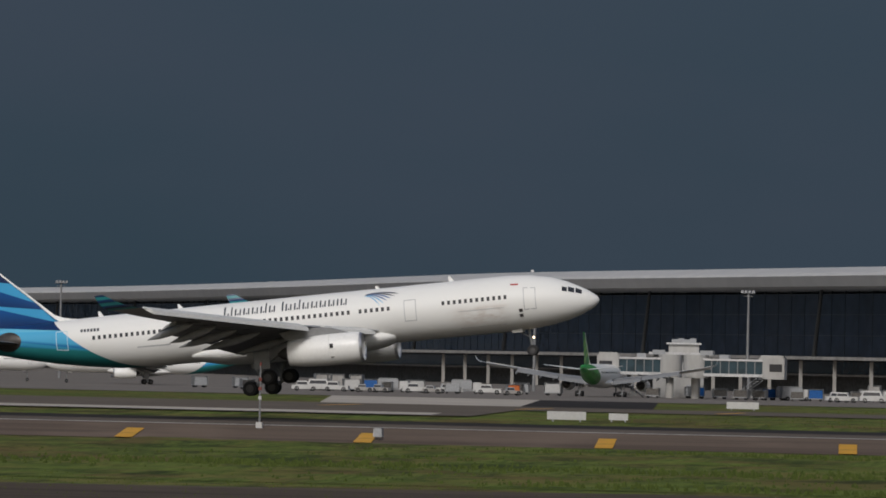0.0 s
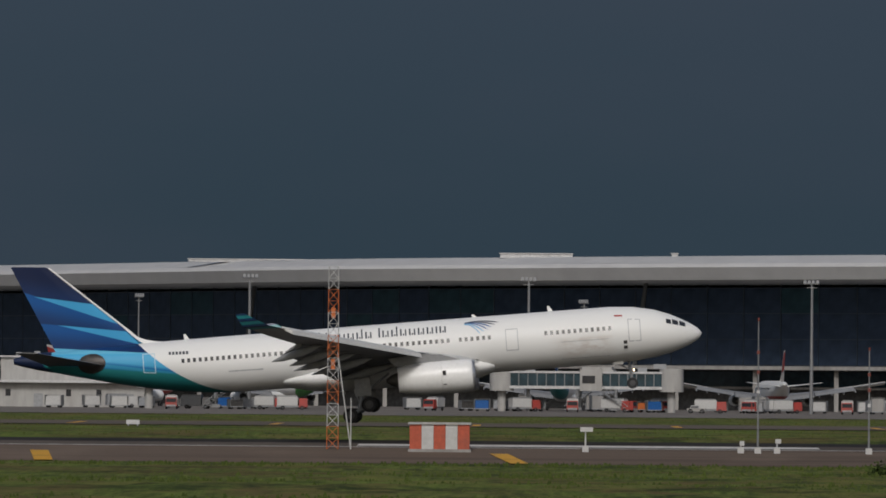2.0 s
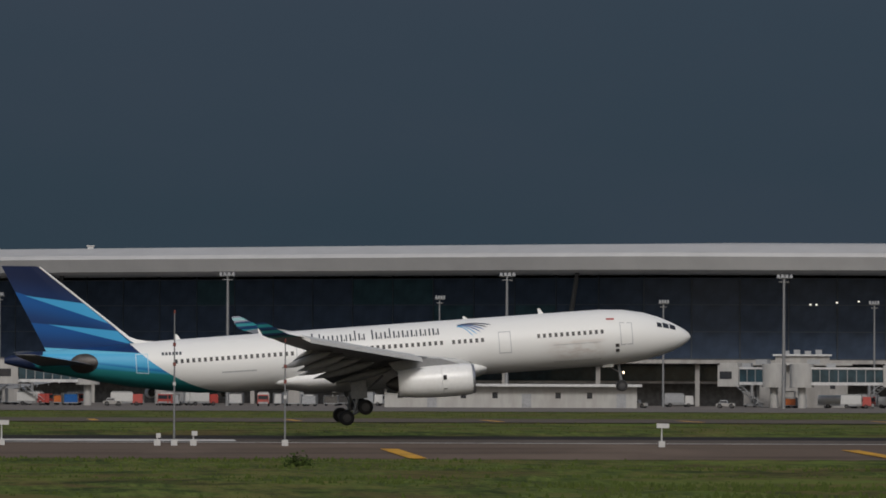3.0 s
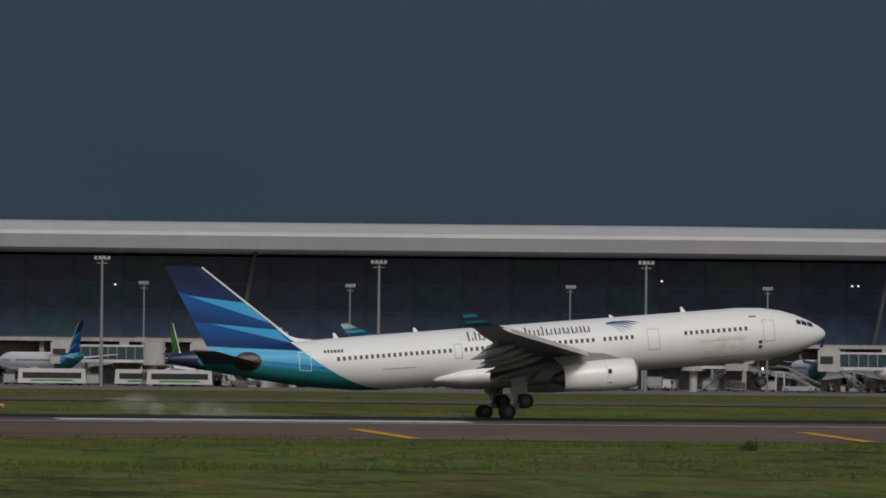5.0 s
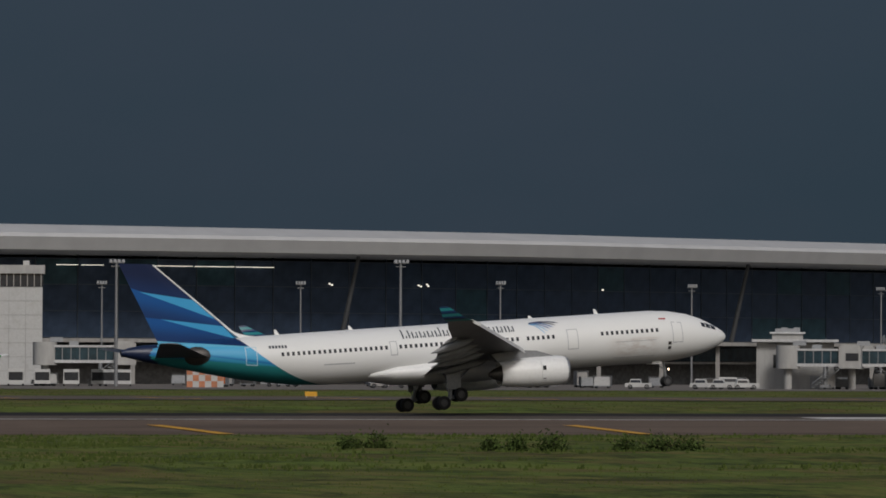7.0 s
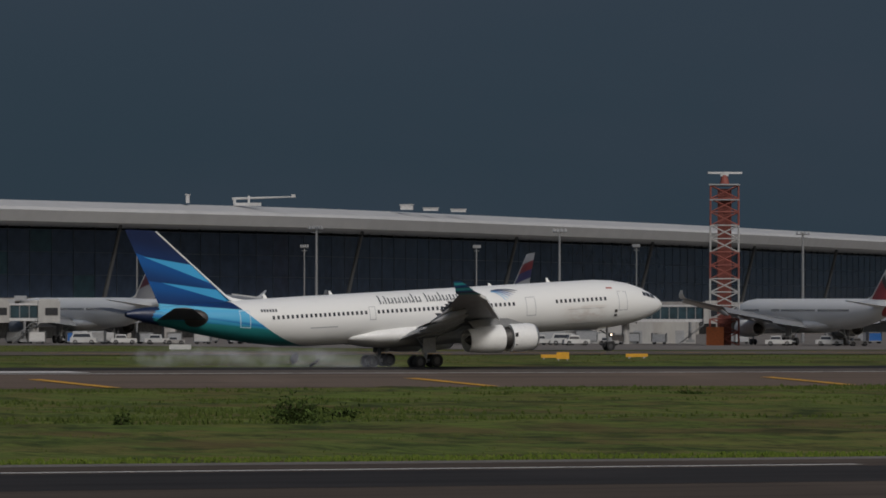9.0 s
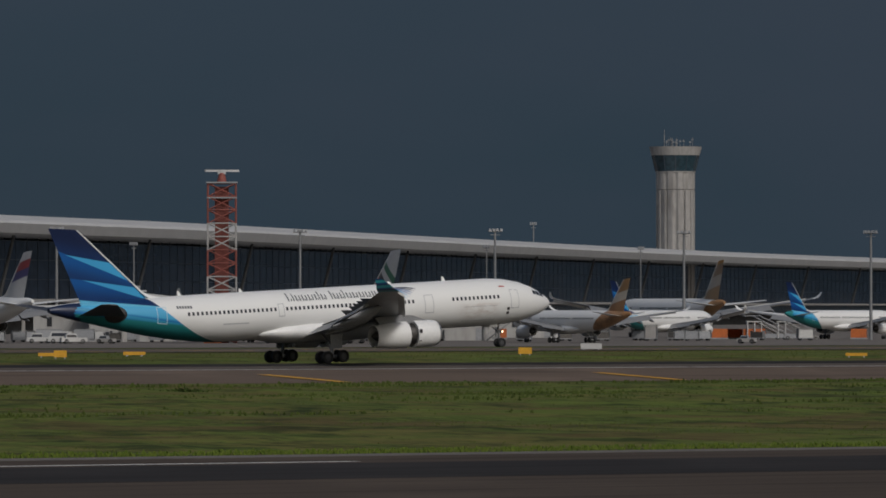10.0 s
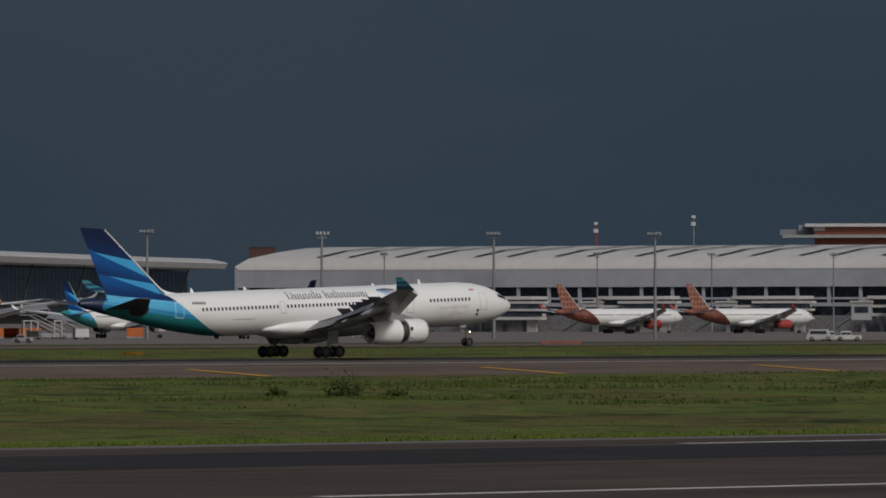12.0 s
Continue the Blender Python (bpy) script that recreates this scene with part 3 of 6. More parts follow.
for i in range(len(pts) - 1):
    p, q = pts[i], pts[i + 1]
    m, rz = (p + q) / 2, math.degrees(math.atan2(q[1] - p[1], q[0] - p[0]))
    if i in near_bays:
        ob = new("mullion", BAR_UP)
        ob.parent = terminal
        ob.matrix_basis = pose(p[0], p[1], 8.6, 0, 0, rz)
    else:
        frame_bars.box(p[0], p[1], 8.6, 0.16, 0.3, 15.8, rz)
    for z in (8.6, 13.6, 18.6, 23.5):
        frame_bars.box(m[0], m[1], z, 9.0, 0.3, 0.14, rz)
    for j, z in enumerate((8.75, 13.75, 18.75)):
        if i in near_bays and len(near_bays) * 3 <= 340:
            ob = new("pane", PANE_B if rng.random() < 0.1 else PANE)
            ob.parent = terminal
            ob.matrix_basis = pose(m[0], m[1], z, rng.uniform(-0.6, 0.6), 0, rz + rng.uniform(-0.5, 0.5))
        else:
            rest.box(m[0], m[1], z, 8.7, 0.12, 4.9, rz)
tagged(part("transoms", frame_bars, MULLION, terminal), kind="stuff")
tagged(part("far_panes", rest, GLASS, terminal), kind="stuff")
DULL = paint("dull_grey_column", (0.05, 0.053, 0.056), 0.6)
LEAN = Shape().rod((0, 0, 8), (2.2, -4, 24.6), 0.55, 0.4).mesh("column", DULL)
for i, p in enumerate(resample(offset(EDGE, 12), 118)):
    ob = new("column", LEAN)
    ob.parent, ob.matrix_basis = terminal, pose(p[0], p[1], 0, 0, 0, 0)
POST = Shape().box(0, 0, 0, 0.8, 0.8, 7.8).mesh("column", CONCRETE)
for p in resample(offset(EDGE, -24), 18):
    if math.hypot(*p) < 1800:
        ob = new("column", POST)
        ob.parent, ob.matrix_basis = terminal, pose(p[0], p[1], 0, 0, 0, math.degrees(-math.atan2(p[0], p[1])))
# rows of lit ceiling lamps behind the glass
STRIPL = Shape().box(0, 0, 0, 4.2, 0.3, 0.11).mesh("ceiling_lamp", LAMP)
DOT = Shape().box(0, 0, 0, 0.3, 0.3, 0.28).mesh("ceiling_lamp", LAMP)
GLASS_LINE = offset(EDGE, 17)


def on_glass(az):
    """The place on the glass front in that bearing."""
    b = np.degrees(np.arctan2(GLASS_LINE[:, 0], GLASS_LINE[:, 1]))
    return float(np.interp(az, b, GLASS_LINE[:, 0])), float(np.interp(az, b, GLASS_LINE[:, 1]))


for az in (17.98, 18.19, 18.77, 18.93, 19.13, 19.28, 19.47, 19.61):
    ob = new("ceiling_lamp", STRIPL)
    ob.parent, ob.location = terminal, (*on_glass(az), 22.3)
    ob.rotation_euler.z = radians(-az * 0.4)
for az, z in ((15.49, 19.3), (15.54, 19.3), (17.05, 19.4), (17.11, 19.3), (20.16, 19.2), (20.90, 19.1), (20.97, 19.3), (7.42, 19.0), (7.60, 19.2),
              (7.20, 18.6), (7.25, 18.6), (9.37, 18.2), (20.18, 19.0), (20.92, 18.9), (20.98, 19.0), (22.43, 18.8), (4.81, 13.5), (13.91, 19.8)):
    ob = new("ceiling_lamp", DOT)
    ob.parent, ob.location = terminal, (*on_glass(az), z)



# ---- aircraft ----
SECT = [(0, 0.02, -0.17), (0.12, 0.11, -0.17), (0.4, 0.215, -0.165), (0.9, 0.34, -0.155), (1.8, 0.515, -0.125), (2.9, 0.685, -0.085), (4.3, 0.835, -0.045), (6.2, 0.95, -0.012), (8.4, 1, 0),
        (14, 1, 0), (22, 1, 0), (30, 1, 0), (38, 1, 0), (43, 1, 0), (46, 0.965, 0.03), (49, 0.88, 0.105), (52, 0.77, 0.2), (55, 0.63, 0.32), (58, 0.47, 0.45), (60.5, 0.33, 0.56), (62.3, 0.2, 0.63), (63.2, 0.1, 0.66)]
R330 = 2.82
FLAT = 0.93      # the section is a little lower than wide


def hull(d):
    """Radius and centre height of the fuselage at d metres behind the nose."""
    return np.interp(d, [q[0] for q in SECT], [q[1] for q in SECT]) * R330 * FLAT, np.interp(d, [q[0] for q in SECT], [q[2] for q in SECT]) * R330 * FLAT


def skin(d, ang, lift=0.015):
    """A point on the skin; ang from the right side's middle upwards, in degrees; the right side is -y."""
    r, zc = hull(d)
    a = radians(ang)
    return (-d, -(r / FLAT + lift) * math.cos(a), zc + (r + lift) * math.sin(a))


def patch(s, d0, d1, a0, a1, side=1, lift=0.015, n=2):
    """A quad that follows the skin."""
    pts_ = []
    for i in range(n + 1):
        for dd in (d0, d1):
            x, y, z = skin(dd, a0 + (a1 - a0) * i / n, lift)
            pts_.append((x, y * side, z))
    s.add(pts_, [(2 * i, 2 * i + 1, 2 * i + 3, 2 * i + 2) for i in range(n)])


def angle_at(d, z):
    r, zc = hull(d)
    return math.degrees(math.asin(max(-1, min(1, (z - zc) / r))))


def foil(chord, thick, n=7):
    """An aerofoil outline: x from 0 back to -chord, z."""
    up, dn = [], []
    for i in range(n + 1):
        u = i / n
        t = thick * chord * 2.6 * (0.2969 * math.sqrt(u) - 0.126 * u - 0.3516 * u * u + 0.2843 * u ** 3 - 0.1036 * u ** 4) * 1.9
        up.append((-u * chord, t * 0.6 + 0.02 * chord * math.sin(math.pi * u)))
        dn.append((-u * chord, -t * 0.4 + 0.02 * chord * math.sin(math.pi * u)))
    return up + dn[-2:0:-1]


WING = [(2.0, -20.3, 10.8, -1.4, 0.13), (9.4, -25.4, 7.6, -0.5, 0.115), (18, -30.8, 4.9, 0.75, 0.105), (25, -35.2, 3.5, 1.9, 0.1), (28.8, -37.6, 2.5, 2.55, 0.1)]


def wing_at(y):
    ys = [w[0] for w in WING]
    return [float(np.interp(y, ys, [w[k] for w in WING])) for k in (1, 2, 3)]


SCUFF = paint("scuffed_dark_plate", (0.04, 0.036, 0.034), 0.45, 0.3, vary=0.3, scale=1.2, dirt=0.5, dirt_col=(0.11, 0.09, 0.075))
RIM_GREY = paint("dull_wheel_rim", (0.07, 0.07, 0.073), 0.5, 0.3)


def wheel_mesh(r, w):
    t = Shape()
    n = 20
    prof = [(-w / 2, r * 0.55), (-w / 2, r * 0.86), (-w * 0.36, r * 0.97), (0, r), (w * 0.36, r * 0.97), (w / 2, r * 0.86), (w / 2, r * 0.55)]
    t.loft([[(q * math.cos(2 * math.pi * i / n), y, q * math.sin(2 * math.pi * i / n)) for i in range(n)] for y, q in prof], caps=False)
    h = Shape()
    prof = [(-w * 0.34, r * 0.18), (-w * 0.26, r * 0.56), (w * 0.26, r * 0.56), (w * 0.34, r * 0.18)]
    h.loft([[(q * math.cos(2 * math.pi * i / n), y, q * math.sin(2 * math.pi * i / n)) for i in range(n)] for y, q in prof])
    return t.mesh("tyre", RUBBER, 40), h.mesh("rim", RIM_GREY, 40)


def add_wheel(meshes, parent, x, y, z):
    t = new("wheel", meshes[0])
    t.parent, t.location = parent, (x, y, z)
    if parent.parent is None or parent.parent.parent is None:
        h = new("rim", meshes[1])
        h.parent = t
    return t


SPOILERS, COWLS = [], []
SLAT = paint("pale_slat_paint", (0.6, 0.6, 0.58), 0.45, vary=0.05)
BIG_WHEEL, NOSE_WHEEL = wheel_mesh(0.7, 0.5), wheel_mesh(0.52, 0.38)


def jet(name, m, label, skin_mat, fin_mat, tail_mat=WHITE, k=1.0, detail=False, hz=5.43, letters=None, nacelle=WHITE, group="", tip=None):
    """A twin-engined airliner, nose to +x, its origin on the axis at the nose. k scales it against the 63.7 m jet."""
    root = thing(name, m, label, "airplane", group)
    S = lambda sh: sh if k == 1.0 else scaled(sh, k)
    n = 40 if detail else 20
    fus = Shape()
    fus.loft([fus.ring(-d, r * R330, n, zc * R330 * FLAT, 0.0, FLAT) for d, r, zc in SECT])
    part("fuselage", S(fus), skin_mat, root, smooth=50)
    # cabin windows in rows, too small to tell apart one by one
    rows = Shape()
    for side in (1, -1):
        for a, bq in ((8.3, 14.6), (19.4, 22.3), (23.2, 35.6), (37.0, 48.0)):
            d = a
            while d < bq:
                patch(rows, d, d + 0.27, angle_at(d, 0.42), angle_at(d, 0.8), side, 0.02, 1)
                d += 0.535
    tagged(part("cabin_windows", S(rows), WINDOW, root), kind="stuff")
    for side in (1, -1):
        for d0, d1, a0, a1 in ((1.45, 2.0, 30, 54), (2.1, 2.65, 29, 49), (2.75, 3.2, 28, 44)):
            s_ = Shape()
            patch(s_, d0, d1, a0, a1, side, 0.025, 3)
            part("cockpit_window", S(s_), WINDOW, root)
    for side in (1, -1) if detail else (1,):
        for d0 in (5.6, 16.9, 36.0, 50.4) if detail else (5.6, 50.4):
            s_ = Shape()
            w, z0, z1 = 1.15, -0.75, 1.25
            if d0 == 36.0:
                w, z0, z1 = 0.75, -0.2, 1.2
            if d0 == 50.4:
                z0, z1 = -0.35, 1.5
            for q0, q1, e0, e1 in ((d0, d0 + 0.07, z0, z1), (d0 + w - 0.07, d0 + w, z0, z1), (d0, d0 + w, z1 - 0.07, z1), (d0, d0 + w, z0, z0 + 0.09)):
                patch(s_, q0, q1, angle_at(d0, e0), angle_at(d0, e1), side, 0.02, 4 if e1 - e0 > 1 else 1)
            part("door_outline", S(s_), LINE_GREY if d0 < 45 else DOOR_EDGE if detail else LINE_GREY, root)
    fairing = Shape()
    prof = [(19.0, 0.1), (19.3, 0.42), (20.6, 0.75), (23.5, 0.94), (27, 1.0), (33, 1.0), (36, 0.85), (38.5, 0.45), (39.8, 0.12)]
    fairing.loft([[(-d, 3.05 * q ** 0.5 * math.cos(2 * math.pi * i / 20), -1.95 + (1.35 * q) * math.sin(2 * math.pi * i / 20)) for i in range(20)] for d, q in prof])
    part("belly_fairing", S(fairing), WHITE, root, smooth=50)
    for side in (-1, 1):
        w = Shape()
        w.loft([[(x + px, side * y, z + pz) for px, pz in foil(c, t)] for y, x, c, z, t in WING])
        wing = part("wing", S(w), WING_GREY, root, "right wing with lowered flaps" if side < 0 else "left wing with lowered flaps", smooth=35)
        le = Shape()
        le.loft([[(x + 0.5, side * y, z - 0.45), (x + 0.4, side * y, z - 0.12), (x - 0.5, side * y, z + 0.25), (x - 0.55, side * y, z + 0.05)] for y, x, z in [(q, wing_at(q)[0], wing_at(q)[2]) for q in (3.4, 8.2)]])
        le.loft([[(x + 0.62, side * y, z - 0.55), (x + 0.5, side * y, z - 0.14), (x - 0.35, side * y, z + 0.24), (x - 0.4, side * y, z + 0.02)] for y, x, z in [(q, wing_at(q)[0], wing_at(q)[2]) for q in (10.8, 28.0)]])
        part("slat", S(le), SLAT, wing, "pale leading-edge slat")
        for y0, y1, drop in ((3.0, 10.2, 1.15), (10.4, 20.2, 0.85)):
            f_ = Shape()
            rings = []
            for y in (y0, y1):
                x, c, z = wing_at(y)
                e = x - c * 0.93
                fc = c * 0.24 + 0.5
                rings.append([(e + 0.25, side * y, z - 0.05), (e + 0.1, side * y, z + 0.14), (e - fc * 0.5, side * y, z - drop * 0.32), (e - fc, side * y, z - drop), (e - fc * 0.55, side * y, z - drop * 0.62), (e, side * y, z - 0.35)])
            f_.loft(rings)
            part("flap", S(f_), WING_GREY, wing, smooth=30)
        if detail:
            for i in range(5):
                y = 8.2 + 2.5 * i if i else 6.2
                x, c, z = wing_at(y)
                sp_ = Shape()
                sp_.box(-0.62, 0, -0.03, 1.25, 2.35, 0.06)
                so = part("spoiler", sp_, FLAP_GREY, wing, "raised dark spoiler panel")
                so.location = (x - c * 0.68, side * y, z + 0.32 - 0.015 * y)
                SPOILERS.append(so)
        for y in (6.8, 11.5, 14.6, 17.6, 20.4):
            x, c, z = wing_at(y)
            t_ = Shape()
            L = 5.6 if y < 15 else 4.4
            t_.loft([[(x - c * 0.5 - L * u, side * y + 0.3 * q * math.cos(a_), z - 0.4 - 1.05 * u + 0.42 * q * math.sin(a_)) for a_ in [2 * math.pi * i / 10 for i in range(10)]] for u, q in ((0, 0.1), (0.15, 0.7), (0.45, 1.0), (0.75, 0.75), (1, 0.08))])
            part("flap_track_fairing", S(t_), WING_GREY, wing, smooth=50)
        wl = Shape()
        x, c, z = wing_at(28.8)
        wl.loft([[(x + px * 1.0, side * 28.8, z + pz) for px, pz in foil(2.6, 0.1)], [(x - 0.95 + px, side * 29.5, z + 0.28 + pz) for px, pz in foil(2.25, 0.09)],
                 [(x - 1.9 + px, side * 29.95, z + 0.82 + pz) for px, pz in foil(1.6, 0.08)], [(x - 2.9 + px, side * 30.15, z + 1.42 + pz) for px, pz in foil(0.85, 0.08)]])
        part("winglet", S(wl), tip or WHITE, wing, "banded navy and teal winglet" if tip else "")
        # engine
        ex, ey, ez = -21.0, side * 9.37, -2.72 if detail else -2.5
        cow = Shape()
        prof = [(0.12, 1.17), (0.0, 1.26), (0.12, 1.35), (0.6, 1.43), (1.6, 1.48), (3.0, 1.48)]
        cow.loft([[(ex - d, ey + r * math.cos(2 * math.pi * i / 28), ez + r * math.sin(2 * math.pi * i / 28)) for i in range(28)] for d, r in [(1.2, 1.08)] + prof + [(3.0, 1.18)]], caps=False)
        eng = part("engine", S(cow), nacelle, root, "white engine cowling", smooth=50)
        back = Shape()
        prof = [(3.02, 1.18), (3.02, 1.475), (4.2, 1.45), (5.6, 1.36), (7.0, 1.18), (7.0, 1.1), (5.2, 1.14)]
        back.loft([[(ex - d, ey + r * math.cos(2 * math.pi * i / 28), ez + r * math.sin(2 * math.pi * i / 28)) for i in range(28)] for d, r in prof], caps=False)
        rc = part("rear_cowl", S(back), nacelle, eng, smooth=50)
        if detail:
            COWLS.append(rc)
        core = Shape()
        core.loft([[(ex - d, ey + r * math.cos(2 * math.pi * i / 20), ez + r * math.sin(2 * math.pi * i / 20)) for i in range(20)] for d, r in [(1.2, 1.12), (2.9, 1.12), (5.6, 1.0), (6.8, 0.8), (7.6, 0.5), (8.1, 0.15)]])
        part("core", S(core), DARK_METAL, eng, "dark exhaust cone", smooth=50)
        lip = Shape()
        lip.loft([[(ex - d, ey + r * math.cos(2 * math.pi * i / 28), ez + r * math.sin(2 * math.pi * i / 28)) for i in range(28)] for d, r in [(0.15, 1.16), (-0.03, 1.27), (0.2, 1.39)]], caps=False)
        part("inlet_lip", S(lip), BARE, eng, "bare metal inlet lip", smooth=50)
        py_ = Shape()
        py_.prism([(ex - 1.2, ez + 1.42), (ex - 3.0, ez + 2.05), (ex - 5.5, ez + 2.25), (ex - 7.8, ez + 1.95), (ex - 7.2, ez + 1.25), (ex - 5.0, ez + 1.0)], ey - 0.28, ey + 0.28)
        part("pylon", S(py_), WING_GREY, eng)
        if detail:
            for z_, h_ in ((0.12, 0.42), (-0.75, 0.3)):
                v_ = Shape()
                a_ = math.asin(z_ / 1.48)
                v_.box(ex - 2.75, ey + side * 1.488 * math.cos(a_), ez + z_, 0.32, 0.06, h_)
                part("vent", S(v_), BLACK, eng)
        st, trim = Shape(), 0.08 if detail else 0.0
        st.loft([[(x + px, side * y, z + pz - px * trim) for px, pz in foil(c, 0.1)] for y, x, c, z in ((0.5, -54.4, 5.9, 0.55 if detail else 1.1), (9.7, -60.6, 2.1, 2.2))])
        part("tailplane", S(st), FLAP_GREY if detail else WHITE, root, "dark grey tailplane" if detail else "", smooth=35)
    if detail:
        # worn dark plate round each tailplane root
        for side in (-1, 1):
            pl = Shape()
            rings_ = []
            for q, up_ in ((1.0, 0.005), (0.92, 0.04), (0.7, 0.08), (0.4, 0.11), (0.1, 0.12)):
                ring_ = []
                for i in range(24):
                    a_ = 2 * math.pi * i / 24
                    dd = 56.3 - 1.3 * q * math.cos(a_)
                    x_, y_, z_ = skin(dd, angle_at(dd, 1.0 + 0.92 * q * math.sin(a_)), up_)
                    ring_.append((x_, y_ if side < 0 else -y_, z_))
                rings_.append(ring_)
            pl.loft(rings_)
            part("tailplane_root_plate", pl, SCUFF, root, "worn dark oval plate at the tailplane root", smooth=50)
    fin = Shape()
    fin.loft([[(x + px, pz * 0.85, z - lift_ * px / c) for px, pz in foil(c, 0.085)] for z, x, c, lift_ in ((1.6, -50.46, 8.9, 0), (2.75, -51.72, 8.13, 0), (6.5, -55.83, 5.7, 0.1), (10.15, -59.83, 3.4, 0.3), (10.25, -60.1, 3.0, 0.25))])
    f_ob = part("fin", S(fin), fin_mat, root, smooth=35)
    edge = Shape()
    edge.rod((-51.75, 0, 2.85), (-59.75, 0, 10.15), 0.11, 0.08)
    part("leading_edge", S(edge), WHITE, f_ob)
    dors = Shape()
    dors.loft([[(-d_, -w_, b_), (-d_, w_, b_), (-d_, w_ * 0.25, h_), (-d_, -w_ * 0.25, h_)] for d_, w_, b_, h_ in
               ((48.6, 0.2, 2.2, 2.5), (49.6, 0.34, 2.2, 2.56), (50.5, 0.4, 2.2, 2.68), (51.3, 0.4, 2.4, 2.88), (51.9, 0.3, 2.8, 3.14), (52.5, 0.18, 3.35, 3.6), (53.2, 0.12, 4.05, 4.2))])
    part("fin_root_fillet", S(dors), WHITE, f_ob)
    cone = Shape()
    cone.loft([cone.ring(-d, r, 16, z) for d, r, z in ((60.0, 0.98, 1.42), (61.5, 0.78, 1.6), (62.8, 0.5, 1.72), (63.6, 0.26, 1.76))])
    part("tail_cone", S(cone), NAVY_PAINT if detail else tail_mat, root, "dark blue tail cone" if detail else "", smooth=50)
    # landing gear
    NZ = -4.55 if detail else -hz + 0.52
    g = new("nose_gear")
    leg = Shape()
    leg.rod((-6.9, 0, -2.2), (-6.7, 0, NZ), 0.14).rod((-8.3, 0, -2.4), (-6.75, 0, NZ + 1.2), 0.07).rod((-6.7, -0.45, NZ), (-6.7, 0.45, NZ), 0.08)
    leg.box(-6.55, 0, NZ + 1.0, 0.12, 0.5, 0.35)
    bpy.data.objects.remove(g)
    g = part("nose_gear", S(leg), STEEL, root, smooth=40)
    for y in (-0.36, 0.36):
        wh = add_wheel(NOSE_WHEEL, g, -6.7 * k, y * k, NZ * k)
        wh.scale = (k, k, k)
    for y in (-0.75, 0.75):
        d_ = Shape()
        d_.box(-7.9, y, -2.75, 1.0, 0.05, 0.3)
        part("gear_door", S(d_), WHITE, g)
    bogies = []
    for side in (-1, 1):
        leg = Shape()
        y = side * 5.34
        leg.rod((-31.2, side * 4.9, -1.6), (-31.8, y, -4.9), 0.24, 0.17, 12).rod((-29.0, side * 3.6, -2.0), (-31.5, y, -3.8), 0.1).rod((-31.4, side * 2.6, -2.2), (-31.6, y, -3.6), 0.12)
        leg.rod((-32.3, y, -3.2), (-31.8, y, -4.5), 0.06).box(-31.4, y + side * 0.32, -3.9, 1.5, 0.06, 1.9)
        mg = part("main_gear", S(leg), GREY, root, smooth=40)
        beam = Shape()
        beam.rod((-1.15, 0, 0), (1.15, 0, 0), 0.17).rod((0, 0, 0), (0.1, 0, 0.45), 0.15).rod((-0.99, -0.75, 0), (-0.99, 0.75, 0), 0.1).rod((0.99, -0.75, 0), (0.99, 0.75, 0), 0.1)
        bg = part("bogie", S(beam), GREY, root, smooth=40)
        bg.location = (-31.8 * k, y * k, -4.73 * k)
        for wx in (-0.99, 0.99):
            for wy in (-0.68, 0.68):
                wh = add_wheel(BIG_WHEEL, bg, wx * k, wy * k, 0)
                wh.scale = (k, k, k)
        bogies.append(bg)
    if detail:
        for d_, h_ in ((13.5, 0.5), (20.5, 0.25), (39.5, 0.4), (47.2, 0.5)):
            an = Shape()
            r, zc = hull(d_)
            an.prism([(-d_, zc + r - 0.05), (-d_ - 0.5, zc + r - 0.05), (-d_ - 0.55, zc + r + h_), (-d_ - 0.35, zc + r + h_)], -0.03, 0.03)
            part("antenna", an, WHITE, root)
        an = Shape()
        an.prism([(-33, -3.3), (-33.6, -3.3), (-33.5, -3.7), (-33.3, -3.7)], -0.03, 0.03)
        part("antenna", an, GREY, root)
    return root, bogies


def scaled(sh, k):
    o = Shape()
    o.v, o.f = [(x * k, y * k, z * k) for x, y, z in sh.v], sh.f
    return o


def banded_tip():
    m, nt, b = blank("navy_teal_winglet", 0.4)
    X, Z = split_xz(nt, 1.0)
    w = nt.nodes.new("ShaderNodeTexWave")
    w.wave_type, w.bands_direction = "BANDS", "Z"
    w.inputs["Scale"].default_value, w.inputs["Distortion"].default_value = 0.55, 0.6
    nt.links.new(coords(nt), w.inputs["Vector"])
    c = mix_node(nt, spread(nt, w.outputs[1], 0.4, 0.7), (0.006, 0.03, 0.09), (0.02, 0.2, 0.22))
    nt.links.new(c, b.inputs["Base Color"])
    return m


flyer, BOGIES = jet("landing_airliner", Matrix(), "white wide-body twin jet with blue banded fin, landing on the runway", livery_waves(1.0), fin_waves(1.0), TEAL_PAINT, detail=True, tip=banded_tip())
